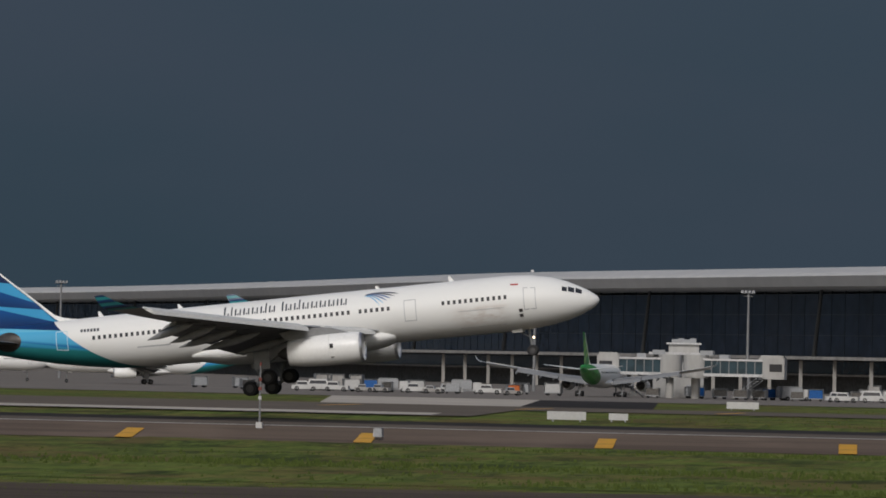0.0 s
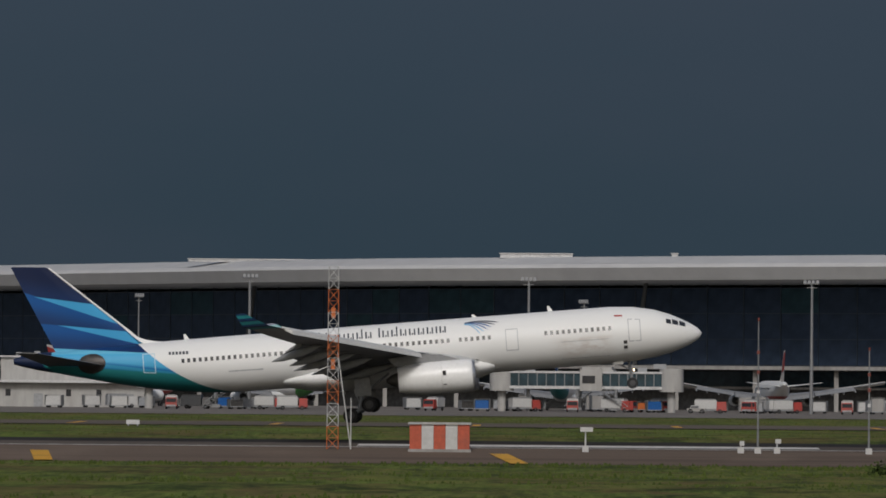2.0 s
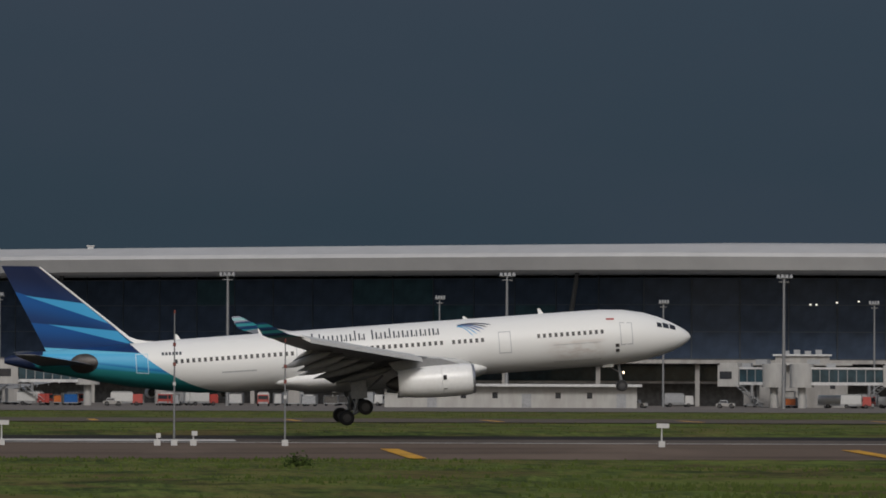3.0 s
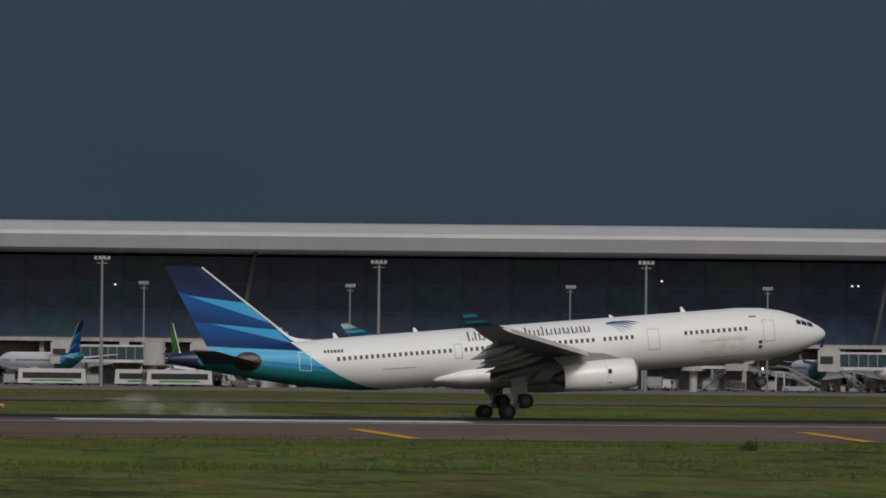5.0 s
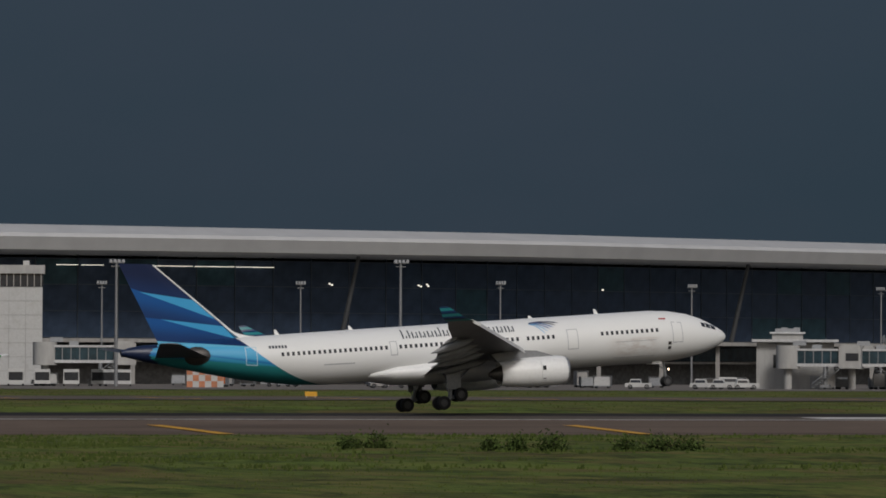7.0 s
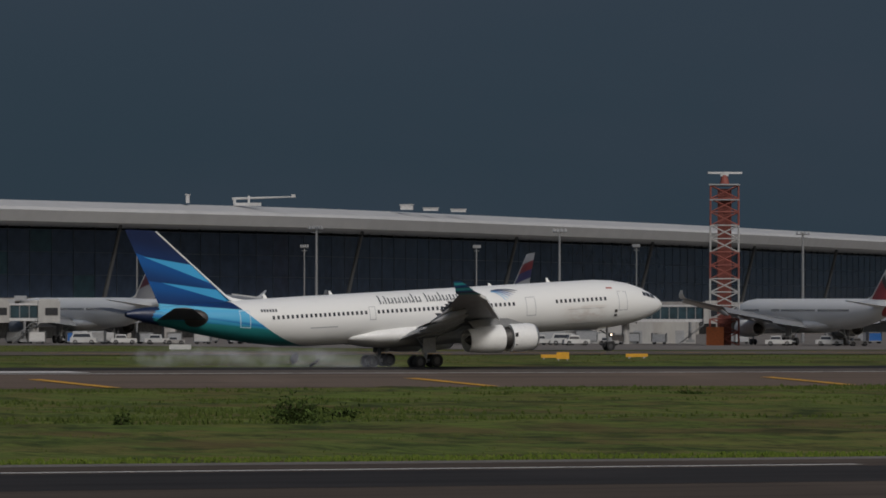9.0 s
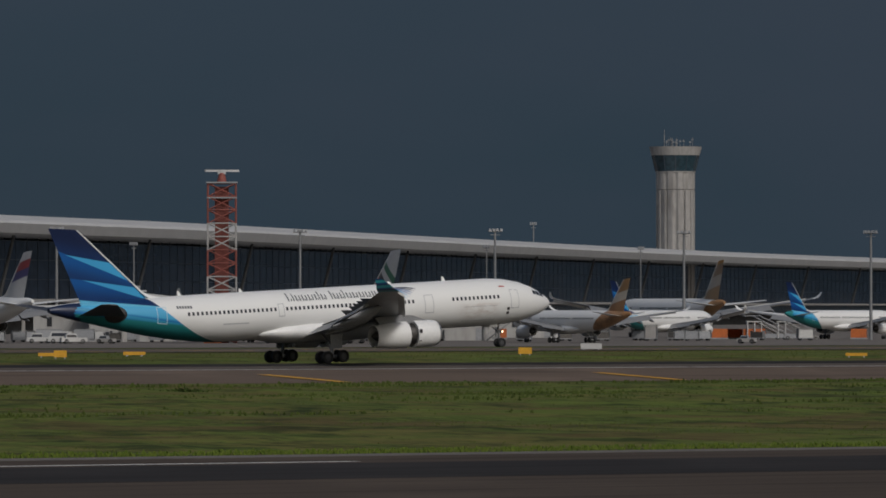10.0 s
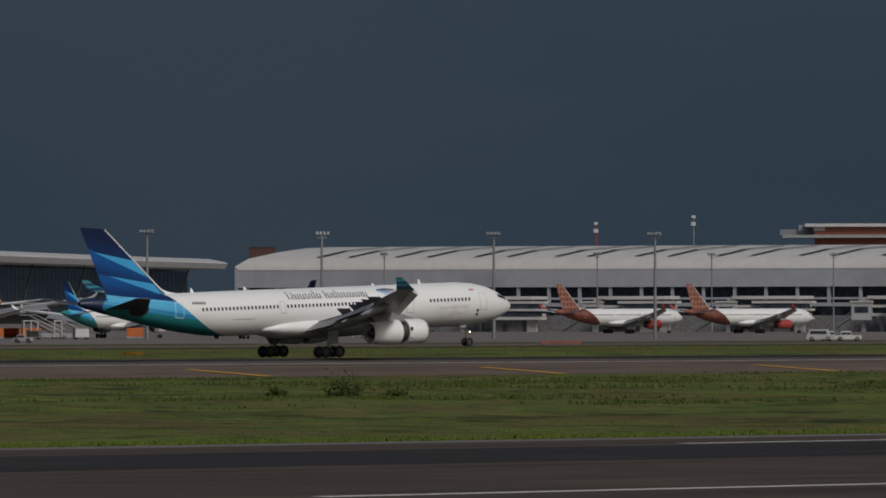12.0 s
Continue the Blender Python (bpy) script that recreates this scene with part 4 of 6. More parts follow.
# the name along the cabin top becomes plain bars of letter size
def stroke(s, pts, w):
    """A band of paint along points of (distance behind the nose, height) on the right side."""
    for (a0, b0), (a1, b1) in zip(pts, pts[1:]):
        l = math.hypot(a1 - a0, b1 - b0)
        u, v = (b1 - b0) / l * w / 2, (a1 - a0) / l * w / 2
        n = max(1, int(l / 0.12))
        for k in range(n):
            d0, z0, d1, z1 = a0 + (a1 - a0) * k / n, b0 + (b1 - b0) * k / n, a0 + (a1 - a0) * (k + 1) / n, b0 + (b1 - b0) * (k + 1) / n
            q = [(d0 + u, z0 - v), (d1 + u, z1 - v), (d1 - u, z1 + v), (d0 - u, z0 + v)]
            s.add([skin(dd, angle_at(dd, zz), 0.03) for dd, zz in q], [(0, 1, 2, 3)])


d = 35.3
for word in (6, 9):
    for i in range(word):
        slim = (word, i) in ((9, 0), (9, 7))
        w, tall, z0 = 0.26 if slim else 0.72, 0.62, 1.36
        if i == 0:
            w, tall = (0.26, 0.88) if slim else (0.95, 0.88)
        bars = [((d - 0.12, z0), (d - 0.12, z0 + tall), 0.15)]
        if not slim:
            bars.append(((d - w + 0.16, z0), (d - w + 0.16, z0 + (0.9 if (word, i) in ((6, 4), (9, 2)) else tall * 0.92)), 0.13))
            bars.append(((d - w / 2 + 0.02, z0 + 0.02), (d - w / 2 - 0.02, z0 + tall * 0.3), 0.12))
        for lo, hi, thick in bars:
            s = Shape()
            stroke(s, [lo, hi], thick)
            part("lettering_bar", s, LETTER, flyer)
        d -= w + 0.1
    d -= 0.4
# bird-wing emblem: swept feathers that end along a slanting edge
for i in range(6):
    s = Shape()
    u0 = i / 5
    tip_d, tip_z = 18.6 + 1.7 * u0, 1.95 - 0.98 * u0
    top_d, top_z = 21.7 + 0.1 * u0, 2.14 - 0.2 * u0
    line_ = []
    for j in range(9):
        u = j / 8
        line_.append((top_d + (tip_d - top_d) * u, top_z + (tip_z - top_z) * u ** 1.7 + 0.1 * math.sin(math.pi * u), 0.015 + 0.15 * u ** 1.3 * (1 - u ** 7)))
    for (d0, z0, w0), (d1, z1, w1) in zip(line_, line_[1:]):
        q = [(d0, z0 - w0 / 2), (d1, z1 - w1 / 2), (d1, z1 + w1 / 2), (d0, z0 + w0 / 2)]
        s.add([skin(dd, angle_at(dd, zz), 0.02) for dd, zz in q], [(0, 1, 2, 3)])
    part("emblem_feather", s, [NAVY_PAINT, NAVY_PAINT, BLUE_PAINT, BLUE_PAINT, CYAN_PAINT, CYAN_PAINT][i], flyer)
for z, mt in ((1.62, RED), (1.47, WHITE)):
    s = Shape()
    patch(s, 7.2, 7.95, angle_at(7.5, z), angle_at(7.5, z + 0.15), 1, 0.02, 1)
    part("flag_stripe", s, mt, flyer)
s = Shape()
for i in range(6):
    patch(s, 47.3 + 0.32 * i, 47.52 + 0.32 * i, angle_at(48, 1.22), angle_at(48, 1.5), 1, 0.02, 1)
part("registration_bars", s, LETTER, flyer)
for d0, z0, w, h, mt in ((40.5, -0.75, 3.2, 0.12, LINE_GREY), (8.6, -1.9, 4.4, 0.05, LINE_GREY), (8.6, -0.35, 4.4, 0.05, LINE_GREY), (6.9, -0.9, 0.35, 0.3, DARK_METAL), (6.9, -1.35, 0.35, 0.28, DARK_METAL)):
    s = Shape()
    patch(s, d0, d0 + w, angle_at(d0, z0), angle_at(d0, z0 + h), 1, 0.02, 1)
    part("hatch_line", s, mt, flyer)
s = Shape()
s.rod((-6.55, -0.22, -3.35), (-6.42, -0.22, -3.35), 0.1)
part("landing_light", s, glow("landing_light_glow", (1.0, 0.75, 0.5), 4.0), flyer)

GEAR_TILT = 26
# seconds, nose x and z, pitch, yaw to the right, right wing up
FLIGHT = [
    (0.0, -91.12, 12.15, 6.73, 0.20, -0.85),
    (0.5, -63.79, 11.76, 6.19, 0.25, -0.32),
    (1.0, -36.35, 11.58, 5.81, 0.30, 0.20),
    (1.5, -9.45, 11.00, 5.33, 0.35, 0.28),
    (2.0, 16.04, 10.49, 4.85, 0.40, 0.35),
    (2.5, 42.71, 10.19, 4.48, 0.40, -0.30),
    (3.0, 69.21, 9.72, 4.27, 0.40, -1.00),
    (3.5, 95.86, 9.31, 4.33, 0.50, -1.30),
    (3.7, 106.25, 9.16, 4.40, 0.53, -1.01),
    (4.4, 142.60, 8.88, 4.64, 0.64, 0.00),
    (4.9, 168.66, 8.67, 4.79, 0.71, 0.64),
    (5.3, 189.23, 8.65, 4.79, 0.77, 1.15),
    (5.5, 199.91, 8.62, 4.77, 0.80, 1.40),
    (6.0, 226.04, 8.48, 4.28, 0.90, 1.65),
    (6.5, 250.41, 8.33, 4.00, 1.00, 1.90),
    (7.0, 276.03, 8.14, 3.79, 1.00, 1.60),
    (7.2, 286.34, 8.03, 3.61, 0.97, 1.42),
    (8.8, 367.67, 7.00, 3.03, 0.73, 0.10),
    (9.0, 377.47, 6.99, 3.05, 0.70, 0.00),
    (9.5, 402.67, 6.98, 2.85, 0.65, 0.00),
    (10.0, 427.92, 7.00, 2.80, 0.60, 0.00),
    (10.5, 452.24, 7.03, 2.36, 0.45, 0.00),
    (11.0, 477.40, 6.84, 2.26, 0.30, 0.00),
    (11.5, 501.94, 6.54, 1.85, 0.20, 0.00),
    (12.0, 526.74, 6.51, 1.78, 0.10, 0.00),
]


def motions():
    smoke_motion()
    walk(flyer, [(t, pose(x, 637 - 32 * math.sin(radians(w)), z, -bank, -p, -w)) for t, x, z, p, w, bank in FLIGHT])
    for rc in COWLS:
        walk(rc, [(t, pose(-d_, 0, 0)) for t, d_ in ((0, 0), (7.3, 0), (8.5, 0.95), (12, 0.95))])
    for so in SPOILERS:
        x, y, z = so.location
        walk(so, [(t, pose(x, y, z, 0, a, 0)) for t, a in ((0, 4), (7.2, 4), (8.4, 42), (12, 42))])
    for bg in BOGIES:
        y = bg.location.y
        walk(bg, [(t, pose(-31.8, y, z, 0, -a, 0)) for t, a, z in ((0, GEAR_TILT, -5.15), (4.6, GEAR_TILT, -5.15), (5.3, 26, -4.95), (6.5, 25, -4.85), (7.0, 21, -4.82), (8.0, 9, -4.78), (8.6, 2, -4.75), (10.5, 1, -4.78), (12, 0, -4.8))])


# ---- the apron: bearings in degrees from the runway's normal, distances in metres ----
def spot(az, r, z=0.0, turn=0.0):
    """A pose at that bearing and distance, its +y axis away from the viewpoint, turned clockwise."""
    a = radians(az)
    return pose(r * math.sin(a), r * math.cos(a), z, 0, 0, -az - turn)


def mast_shape(h, heads, r=0.28):
    root = new("light_mast")
    pole = Shape().rod((0, 0, 0), (0, 0, h), r, r * 0.6, 10)
    part("pole", pole, STEEL, root, smooth=40)
    part("crossarm", Shape().box(0, 0, h - 0.5, heads, 0.5, 0.18).box(0, 0, h - 1.1, heads * 0.7, 0.4, 0.12), STEEL, root)
    for i in range(4):
        x = (i - 1.5) * heads / 3.6
        part("floodlight", Shape().box(x, -0.35, h - 0.35, heads / 5, 0.5, 0.55, taper=0.8), GREY, root)
    return root


tall = tagged(mast_shape(22.3, 2.6, 0.34), "tall grey steel floodlight mast on the apron", "light mast", "floodlight masts")
short = tagged(mast_shape(18.6, 1.7, 0.22), "slim grey light mast before the glass terminal", "light mast", "slim light masts")
TALL = ((-6.9, 1300, 20), (-12.61, 1500, 21.1), (-8.67, 1350, 20.6), (-4.68, 1210, 23.7), (-2.31, 1200, 23.3), (0.01, 1190, 23), (2.36, 1180, 22.7), (4.68, 1170, 22.7), (6.98, 1160, 22.4), (9.26, 1150, 21.6), (11.56, 1145, 21.3),
        (13.78, 1150, 21.7), (15.95, 1160, 21.6), (18.39, 1175, 21.5), (20.75, 1200, 22), (27.8, 1270, 21.3), (29.82, 1290, 21.1), (31.84, 1300, 20.8), (33.46, 1300, 20.9), (35.03, 1300, 20.5), (36.58, 1300, 20.5), (38.03, 1300, 20.1), (39.46, 1300, 20.0), (40.8, 1310, 20), (33.78, 2600, 38.6))
SHORT = ((-5.03, 1410, 21.6), (-3.23, 1330, 21.3), (0.47, 1250, 19.9), (4.12, 1200, 19.1), (5.98, 1190, 18.4), (7.73, 1195, 18.4), (9.61, 1200, 18.0), (11.32, 1200, 17.9), (13.15, 1195, 18.0), (14.79, 1190, 18.0), (16.53, 1190, 18.3), (18.27, 1200, 18.1), (19.92, 1210, 18.3),
         (21.58, 1230, 18.7), (23.17, 1280, 18.8), (24.74, 1350, 19.1), (26.31, 1400, 19.6), (27.7, 1450, 19.6), (29.13, 1500, 20.1), (30.46, 1560, 20.9), (33.39, 1800, 22.5), (34.67, 1880, 22.8), (38.55, 1600, 18.6), (40.32, 1600, 18.6), (41.27, 1590, 18.4), (42.28, 1580, 18.3))
for proto, places, h0 in ((tall, TALL, 22.3), (short, SHORT, 18.6)):
    for i, (az, r, h) in enumerate(places):
        m = spot(az, r, 0, random.Random(i).uniform(-25, 25))
        # sunk a little or standing on its plinth, so that each keeps its own height
        m.translation.z = 0.0
        ob = copy_thing(proto, m)
        ob.scale = (1, 1, h / h0)
    for o in (*proto.children_recursive, proto):
        bpy.data.objects.remove(o)


def vehicle(kind, cab, body, label, category, group):
    """A service vehicle: nose to +x."""
    root = new(kind)
    tagged(root, label, category, group)
    L, W, Hh = {"service_truck": (6.2, 2.3, 2.6), "pickup": (4.8, 1.8, 1.7), "bus": (12.5, 2.9, 3.0), "van": (4.8, 1.9, 2.1), "tug": (3.4, 1.7, 1.3), "fuel_truck": (8.5, 2.5, 3.0)}[kind]
    wm = wheel_mesh(0.42, 0.28)
    if kind == "bus":
        part("body", Shape().box(0, 0, 0.4, L, W, Hh - 0.4, taper=0.97), body, root)
        for sd in (-1, 1):
            part("side_window", Shape().box(0, sd * W / 2 * 0.985, 1.25, L * 0.86, 0.08, 1.05), WINDOW, root)
        for sd in (-1, 1):
            part("windscreen", Shape().box(sd * L / 2 * 0.985, 0, 1.0, 0.1, W * 0.88, 1.5), WINDOW, root)
        part("stripe", Shape().box(0, 0, 0.75, L * 0.6, W + 0.03, 0.3), cab, root)
    elif kind in ("service_truck", "fuel_truck"):
        part("chassis", Shape().box(0, 0, 0.5, L, W * 0.85, 0.35), GREY, root)
        part("cab", Shape().box(L / 2 - 0.9, 0, 0.55, 1.8, W, 1.75, taper=0.9), cab, root)
        part("windscreen", Shape().box(L / 2 - 0.07, 0, 1.35, 0.1, W * 0.85, 0.75), WINDOW, root)
        if kind == "fuel_truck":
            t = Shape()
            t.loft([[(x, W * 0.46 * q * math.cos(2 * math.pi * i / 14), 1.75 + 0.85 * q * math.sin(2 * math.pi * i / 14)) for i in range(14)] for x, q in ((-L / 2, 0.85), (-L / 2 + 0.2, 1), (L / 2 - 2.3, 1), (L / 2 - 2.1, 0.85))])
            part("tank", t, body, root, smooth=50)
        else:
            part("load_box", Shape().box(-0.95, 0, 0.85, L - 2.1, W, Hh - 0.85), body, root)
            part("rail", Shape().box(-0.95, 0, Hh, L - 2.4, W * 0.8, 0.25), STEEL, root)
    else:
        part("body", Shape().box(0, 0, 0.35, L, W, Hh * 0.42, taper=0.97), body, root)
        part("cabin", Shape().box(-0.1 * L if kind != "van" else -0.05 * L, 0, 0.3 + Hh * 0.42, L * (0.45 if kind != "van" else 0.8), W * 0.92, Hh * 0.46, taper=0.82), cab, root)
        part("window", Shape().box(-0.1 * L if kind != "van" else -0.05 * L, 0, 0.42 + Hh * 0.42, L * (0.4 if kind != "van" else 0.66), W * 0.93, Hh * 0.28, taper=0.88), WINDOW, root)
    for x in (-L * 0.3, L * 0.32):
        for y in (-W * 0.45, W * 0.45):
            add_wheel(wm, root, x, y, 0.42)
    return root


truck_a = vehicle("service_truck", RED, BUS_WHITE, "small red and white apron service truck", "truck", "apron service trucks")
truck_b = vehicle("service_truck", BUS_WHITE, GREY, "white apron truck with a grey box", "truck", "apron service trucks")
fuel = vehicle("fuel_truck", BUS_WHITE, BUS_WHITE, "white tank truck parked on the apron", "truck", "apron tank trucks")
car = vehicle("pickup", BUS_WHITE, BUS_WHITE, "white pickup parked beside the terminal", "car", "apron cars")
van = vehicle("van", BUS_WHITE, BUS_WHITE, "white van parked on the apron", "van", "apron vans")
tug = vehicle("tug", GREY, CONCRETE, "low grey baggage tug on the apron", "tug", "baggage tugs")
bus_g = vehicle("bus", GREEN, BUS_WHITE, "white apron bus with a green stripe", "bus", "apron buses")
bus_w = vehicle("bus", GREY, BUS_WHITE, "white apron bus parked nose out in a row", "bus", "apron buses")


def place(proto, rows):
    for az, r, turn in rows:
        ob = copy_thing(proto, spot(az, r, 0.05, turn))
        ob.scale = (0.86, 0.86, 0.86) if "truck" in proto.name else (0.95, 0.95, 0.95)


place(truck_a, [(a, 1178 + (i % 3) * 6, 90 * ((i * 7) % 2) + 25 * math.sin(i * 2.1)) for i, a in enumerate((-1.95, -0.77, -0.02, 0.38, 0.78, 1.13, 1.53, 1.90, 2.15, 2.66, 0.75, 1.12, 1.52, 1.87, 2.11, -2.95, -2.13, 7.65, 7.58))])
place(truck_b, [(a, 1190 + (i % 4) * 5, 15 * math.sin(i * 3.3)) for i, a in enumerate((-9.84, -9.23, -6.53, -6.52, -4.76, -6.49, -5.30, -3.37, -2.74, 2.94, 3.54, 6.10, 7.72, 13.57, 13.88, 16.56, 30.09, 29.82, 27.99, 32.17, 29.77, 32.80))])
place(fuel, [(7.46, 1185, 8), (7.44, 1188, 5), (25.95, 1200, 0), (19.77, 1190, 4)])
place(car, [(a, 1172 + (i % 5) * 4, 12 * math.sin(i * 1.7)) for i, a in enumerate((-10.57, -10.31, -9.65, -9.37, -9.04, -6.08, -6.14, -4.83, -4.59, -5.16, -4.87, -4.59, 8.21, 8.20, 17.80, 22.73, 23.27, 23.43, 23.62, 23.27, 23.42, 23.61, 26.20, 26.49, 29.68, 29.96, 31.64, 32.06, 42.26, 42.40))])
place(van, [(a, 1180, 10 * math.sin(i * 2.7)) for i, a in enumerate((-10.45, -5.85, 9.01, 8.28, 16.54, 25.87, 27.98, 28.45, 29.86, 23.48, 42.17))])
place(tug, [(a, 1165 + 3 * (i % 3), 20 * math.sin(i * 1.3)) for i, a in enumerate((-10.08, -9.94, -9.51, -8.85, -4.97, 1.41, 5.77, 6.50, 17.05, 20.57, 20.81, 30.23, 26.63, 27.61, 32.30, 35.55))])
place(bus_g, [(8.84, 1175, -12), (9.67, 1172, 10), (9.89, 1168, -20)])
place(bus_w, [(a, 1185, 90) for a in (17.56, 17.78, 18.02, 18.25, 18.45, 18.25, 18.32)])
for o in (truck_a, truck_b, fuel, car, van, tug, bus_g, bus_w):
    for c_ in (*o.children_recursive, o):
        bpy.data.objects.remove(c_)


def jet_bridge(az, r, turn, tunnel=18, side=1):
    """A passenger bridge: round house, glazed tunnel, cab on a wheeled leg, stair."""
    root = thing("jet_bridge", spot(az, r, 0.0, turn), "grey passenger boarding bridge with a glazed tunnel", "jet bridge", "passenger bridges")
    g = Shape().rod((0, 0, 3.6), (0, 0, 7.6), 2.1, 2.1, 14)
    part("rotunda", g, PLASTER, root, smooth=40)
    part("column", Shape().rod((0, 0, 0), (0, 0, 3.7), 0.7, 0.7, 12), PLASTER, root)
    x1 = side * tunnel
    part("tunnel", Shape().box(x1 / 2, 0, 4.0, tunnel, 2.6, 0.5).box(x1 / 2, 0, 6.7, tunnel, 2.7, 0.35), PALE_STEEL, root)
    part("tunnel_glass", Shape().box(x1 / 2, 0, 4.5, tunnel * 0.97, 2.3, 2.2), GLASS_B, root)
    posts = Shape()
    n = int(tunnel / 1.5)
    for i in range(n + 1):
        posts.box(side * i * tunnel / n, -1.2, 4.5, 0.14, 0.12, 2.2)
    part("tunnel_frame", posts, STEEL, root)
    part("cab", Shape().box(x1 + side * 1.8, 0, 3.7, 3.8, 3.6, 3.7).box(x1 + side * 1.8, 0, 7.4, 3.2, 3.0, 0.4), PLASTER, root, "off-white cab at the bridge's end")
    part("cab_window", Shape().box(x1 + side * 2.2, -1.82, 5.0, 2.2, 0.1, 1.3), WINDOW, root)
    leg = Shape()
    for yy in (-1.5, 1.5):
        leg.rod((x1 - side * 2.5, yy, 0.5), (x1 - side * 2.5, yy, 4.0), 0.28)
    leg.box(x1 - side * 2.5, 0, 0.35, 1.6, 3.6, 0.5)
    part("wheeled_leg", leg, STEEL, root)
    st = Shape()
    for i in range(9):
        st.box(x1 - side * (0.4 + i * 0.5), -2.3, 3.6 - i * 0.4, 0.5, 0.9, 0.1)
    st.rod((x1, -2.75, 4.6), (x1 - side * 4.6, -2.75, 1.0), 0.06).rod((x1, -1.85, 3.5), (x1 - side * 4.6, -1.85, 0), 0.1)
    part("stair", st, GREY, root)
    part("roof_unit", Shape().box(side * 2, 0, 7.6, 2.2, 1.6, 0.8).box(side * 5, 0.3, 7.05, 1.6, 1.2, 0.7), GREY, root)
    return root


for row in ((-7.33, 1190, 8, 12, 1), (-7.54, 1200, 0, 9, -1), (-7.32, 1195, 5, 11, 1), (-3.14, 1185, 3, 14, 1), (1.20, 1185, 0, 12, -1), (-0.21, 1190, 10, 16, 1), (7.13, 1180, 0, 14, 1), (6.90, 1190, 20, 6, -1), (9.69, 1195, 0, 14, -1),
            (10.62, 1170, 0, 9, -1), (10.85, 1180, 10, 8, 1), (11.60, 1180, 0, 14, -1), (17.80, 1190, 0, 12, 1), (14.18, 1175, 10, 6, 1), (16.02, 1185, 0, 13, -1), (21.47, 1195, 0, 14, 1), (23.97, 1190, 5, 9, 1), (24.50, 1195, 0, 12, 1), (25.02, 1200, 0, 10, 1),
            (25.44, 1210, 0, 16, -1), (30.37, 1230, 0, 14, 1), (27.65, 1230, 0, 15, 1), (32.95, 1260, 0, 14, 1), (33.38, 1270, 0, 12, -1)):
    jet_bridge(*row)


def service_block(az0, az1, r, h, label, upper=None, mat=PLASTER, rows=0):
    """A low flat-roofed building facing the runway."""
    w = radians(az1 - az0) * r
    root = thing("service_building", spot((az0 + az1) / 2, r), label, "building", "apron service buildings")
    part("wall", Shape().box(0, 0, 0, w, 9, h), mat, root)
    part("roof_slab", Shape().box(0, -0.6, h, w + 1.6, 11, 0.45), PALE_STEEL if mat is PLASTER else PLASTER, root)
    n = max(2, int(w / 5))
    for i in range(n):
        x = (i + 0.5) * w / n - w / 2
        if i % 3 == 1:
            part("door", Shape().box(x, -4.52, 0, 1.6, 0.1, min(2.4, h - 0.5)), GREY, root)
        else:
            part("window", Shape().box(x, -4.52, h * 0.45, 0.9, 0.1, h * 0.28), WINDOW, root)
    if upper:
        x0, x1, h2 = upper
        part("upper_floor", Shape().box((x0 + x1) / 2 * w, 1.5, h + 0.45, (x1 - x0) * w, 5, h2), mat, root)
        part("upper_roof", Shape().box((x0 + x1) / 2 * w, 1.5, h + 0.45 + h2, (x1 - x0) * w + 0.8, 6, 0.3), PALE_STEEL, root)
        for i in range(4):
            part("roof_unit", Shape().box((x0 + (x1 - x0) * (0.2 + 0.2 * i)) * w, 1.5, h + 0.75 + h2, 1.1, 1.2, 0.6 + 0.2 * (i % 2)), GREY, root)
    return root


service_block(-4.43, -3.18, 1225, 4.3, "off-white flat-roofed apron building with an upper box", (-0.45, 0.15, 4.0))
service_block(-4.45, -3.37, 1228, 3.9, "pale low building under a flat roof beside the apron", (-0.4, 0.1, 3.8))
service_block(3.67, 5.76, 1165, 3.6, "long low off-white wall-like building on the apron", None)
service_block(6.76, 7.51, 1205, 7.4, "grey box-shaped bridge house with roof units", (-0.3, 0.3, 1.2), CONCRETE)
service_block(-7.68, -7.26, 1215, 7.6, "grey bridge house with a stack of roof units", (-0.2, 0.4, 1.4), PLASTER)
service_block(23.71, 24.35, 1200, 8.2, "large off-white box-shaped bridge house", (-0.3, 0.1, 1.0))
service_block(10.48, 10.92, 1190, 7.8, "grey box-shaped bridge house beside the stairs", (-0.4, 0.2, 1.0))
service_block(29.63, 30.95, 1260, 6.2, "off-white building under the passenger bridge", None)
service_block(32.93, 33.47, 1290, 7.6, "pale two-storey bridge house", (-0.2, 0.3, 1.2))
service_block(30.09, 30.60, 1250, 7.4, "pale bridge house with ducts on its roof", (-0.2, 0.4, 1.2))
service_block(18.97, 19.27, 1168, 3.3, "small service hut beside the apron", None)
service_block(33.48, 34.04, 1420, 5.0, "low off-white building far across the apron", None)

# the checkered runway caravan
CHECK = paint("faded_orange_paint", (0.46, 0.18, 0.09), 0.6, vary=0.12, dirt=0.3)
STRIPE_RED = paint("weathered_red_paint", (0.4, 0.075, 0.035), 0.6, vary=0.12, dirt=0.3)
root = thing("checkered_hut", spot(19.13, 1160), "small hut in white and orange checks under an orange roof", "hut")
part("wall", Shape().box(0, 0, 0, 6.2, 4, 3.2), BUS_WHITE, root)
for i in range(6):
    for j in range(3):
        if (i + j) % 2 == 0:
            part("check", Shape().box(-2.58 + i * 1.03, -2.02, 0.05 + j * 1.04, 1.0, 0.06, 1.02), CHECK, root)
part("roof", Shape().box(0, 0, 3.2, 8.6, 5, 0.55), CHECK, root)

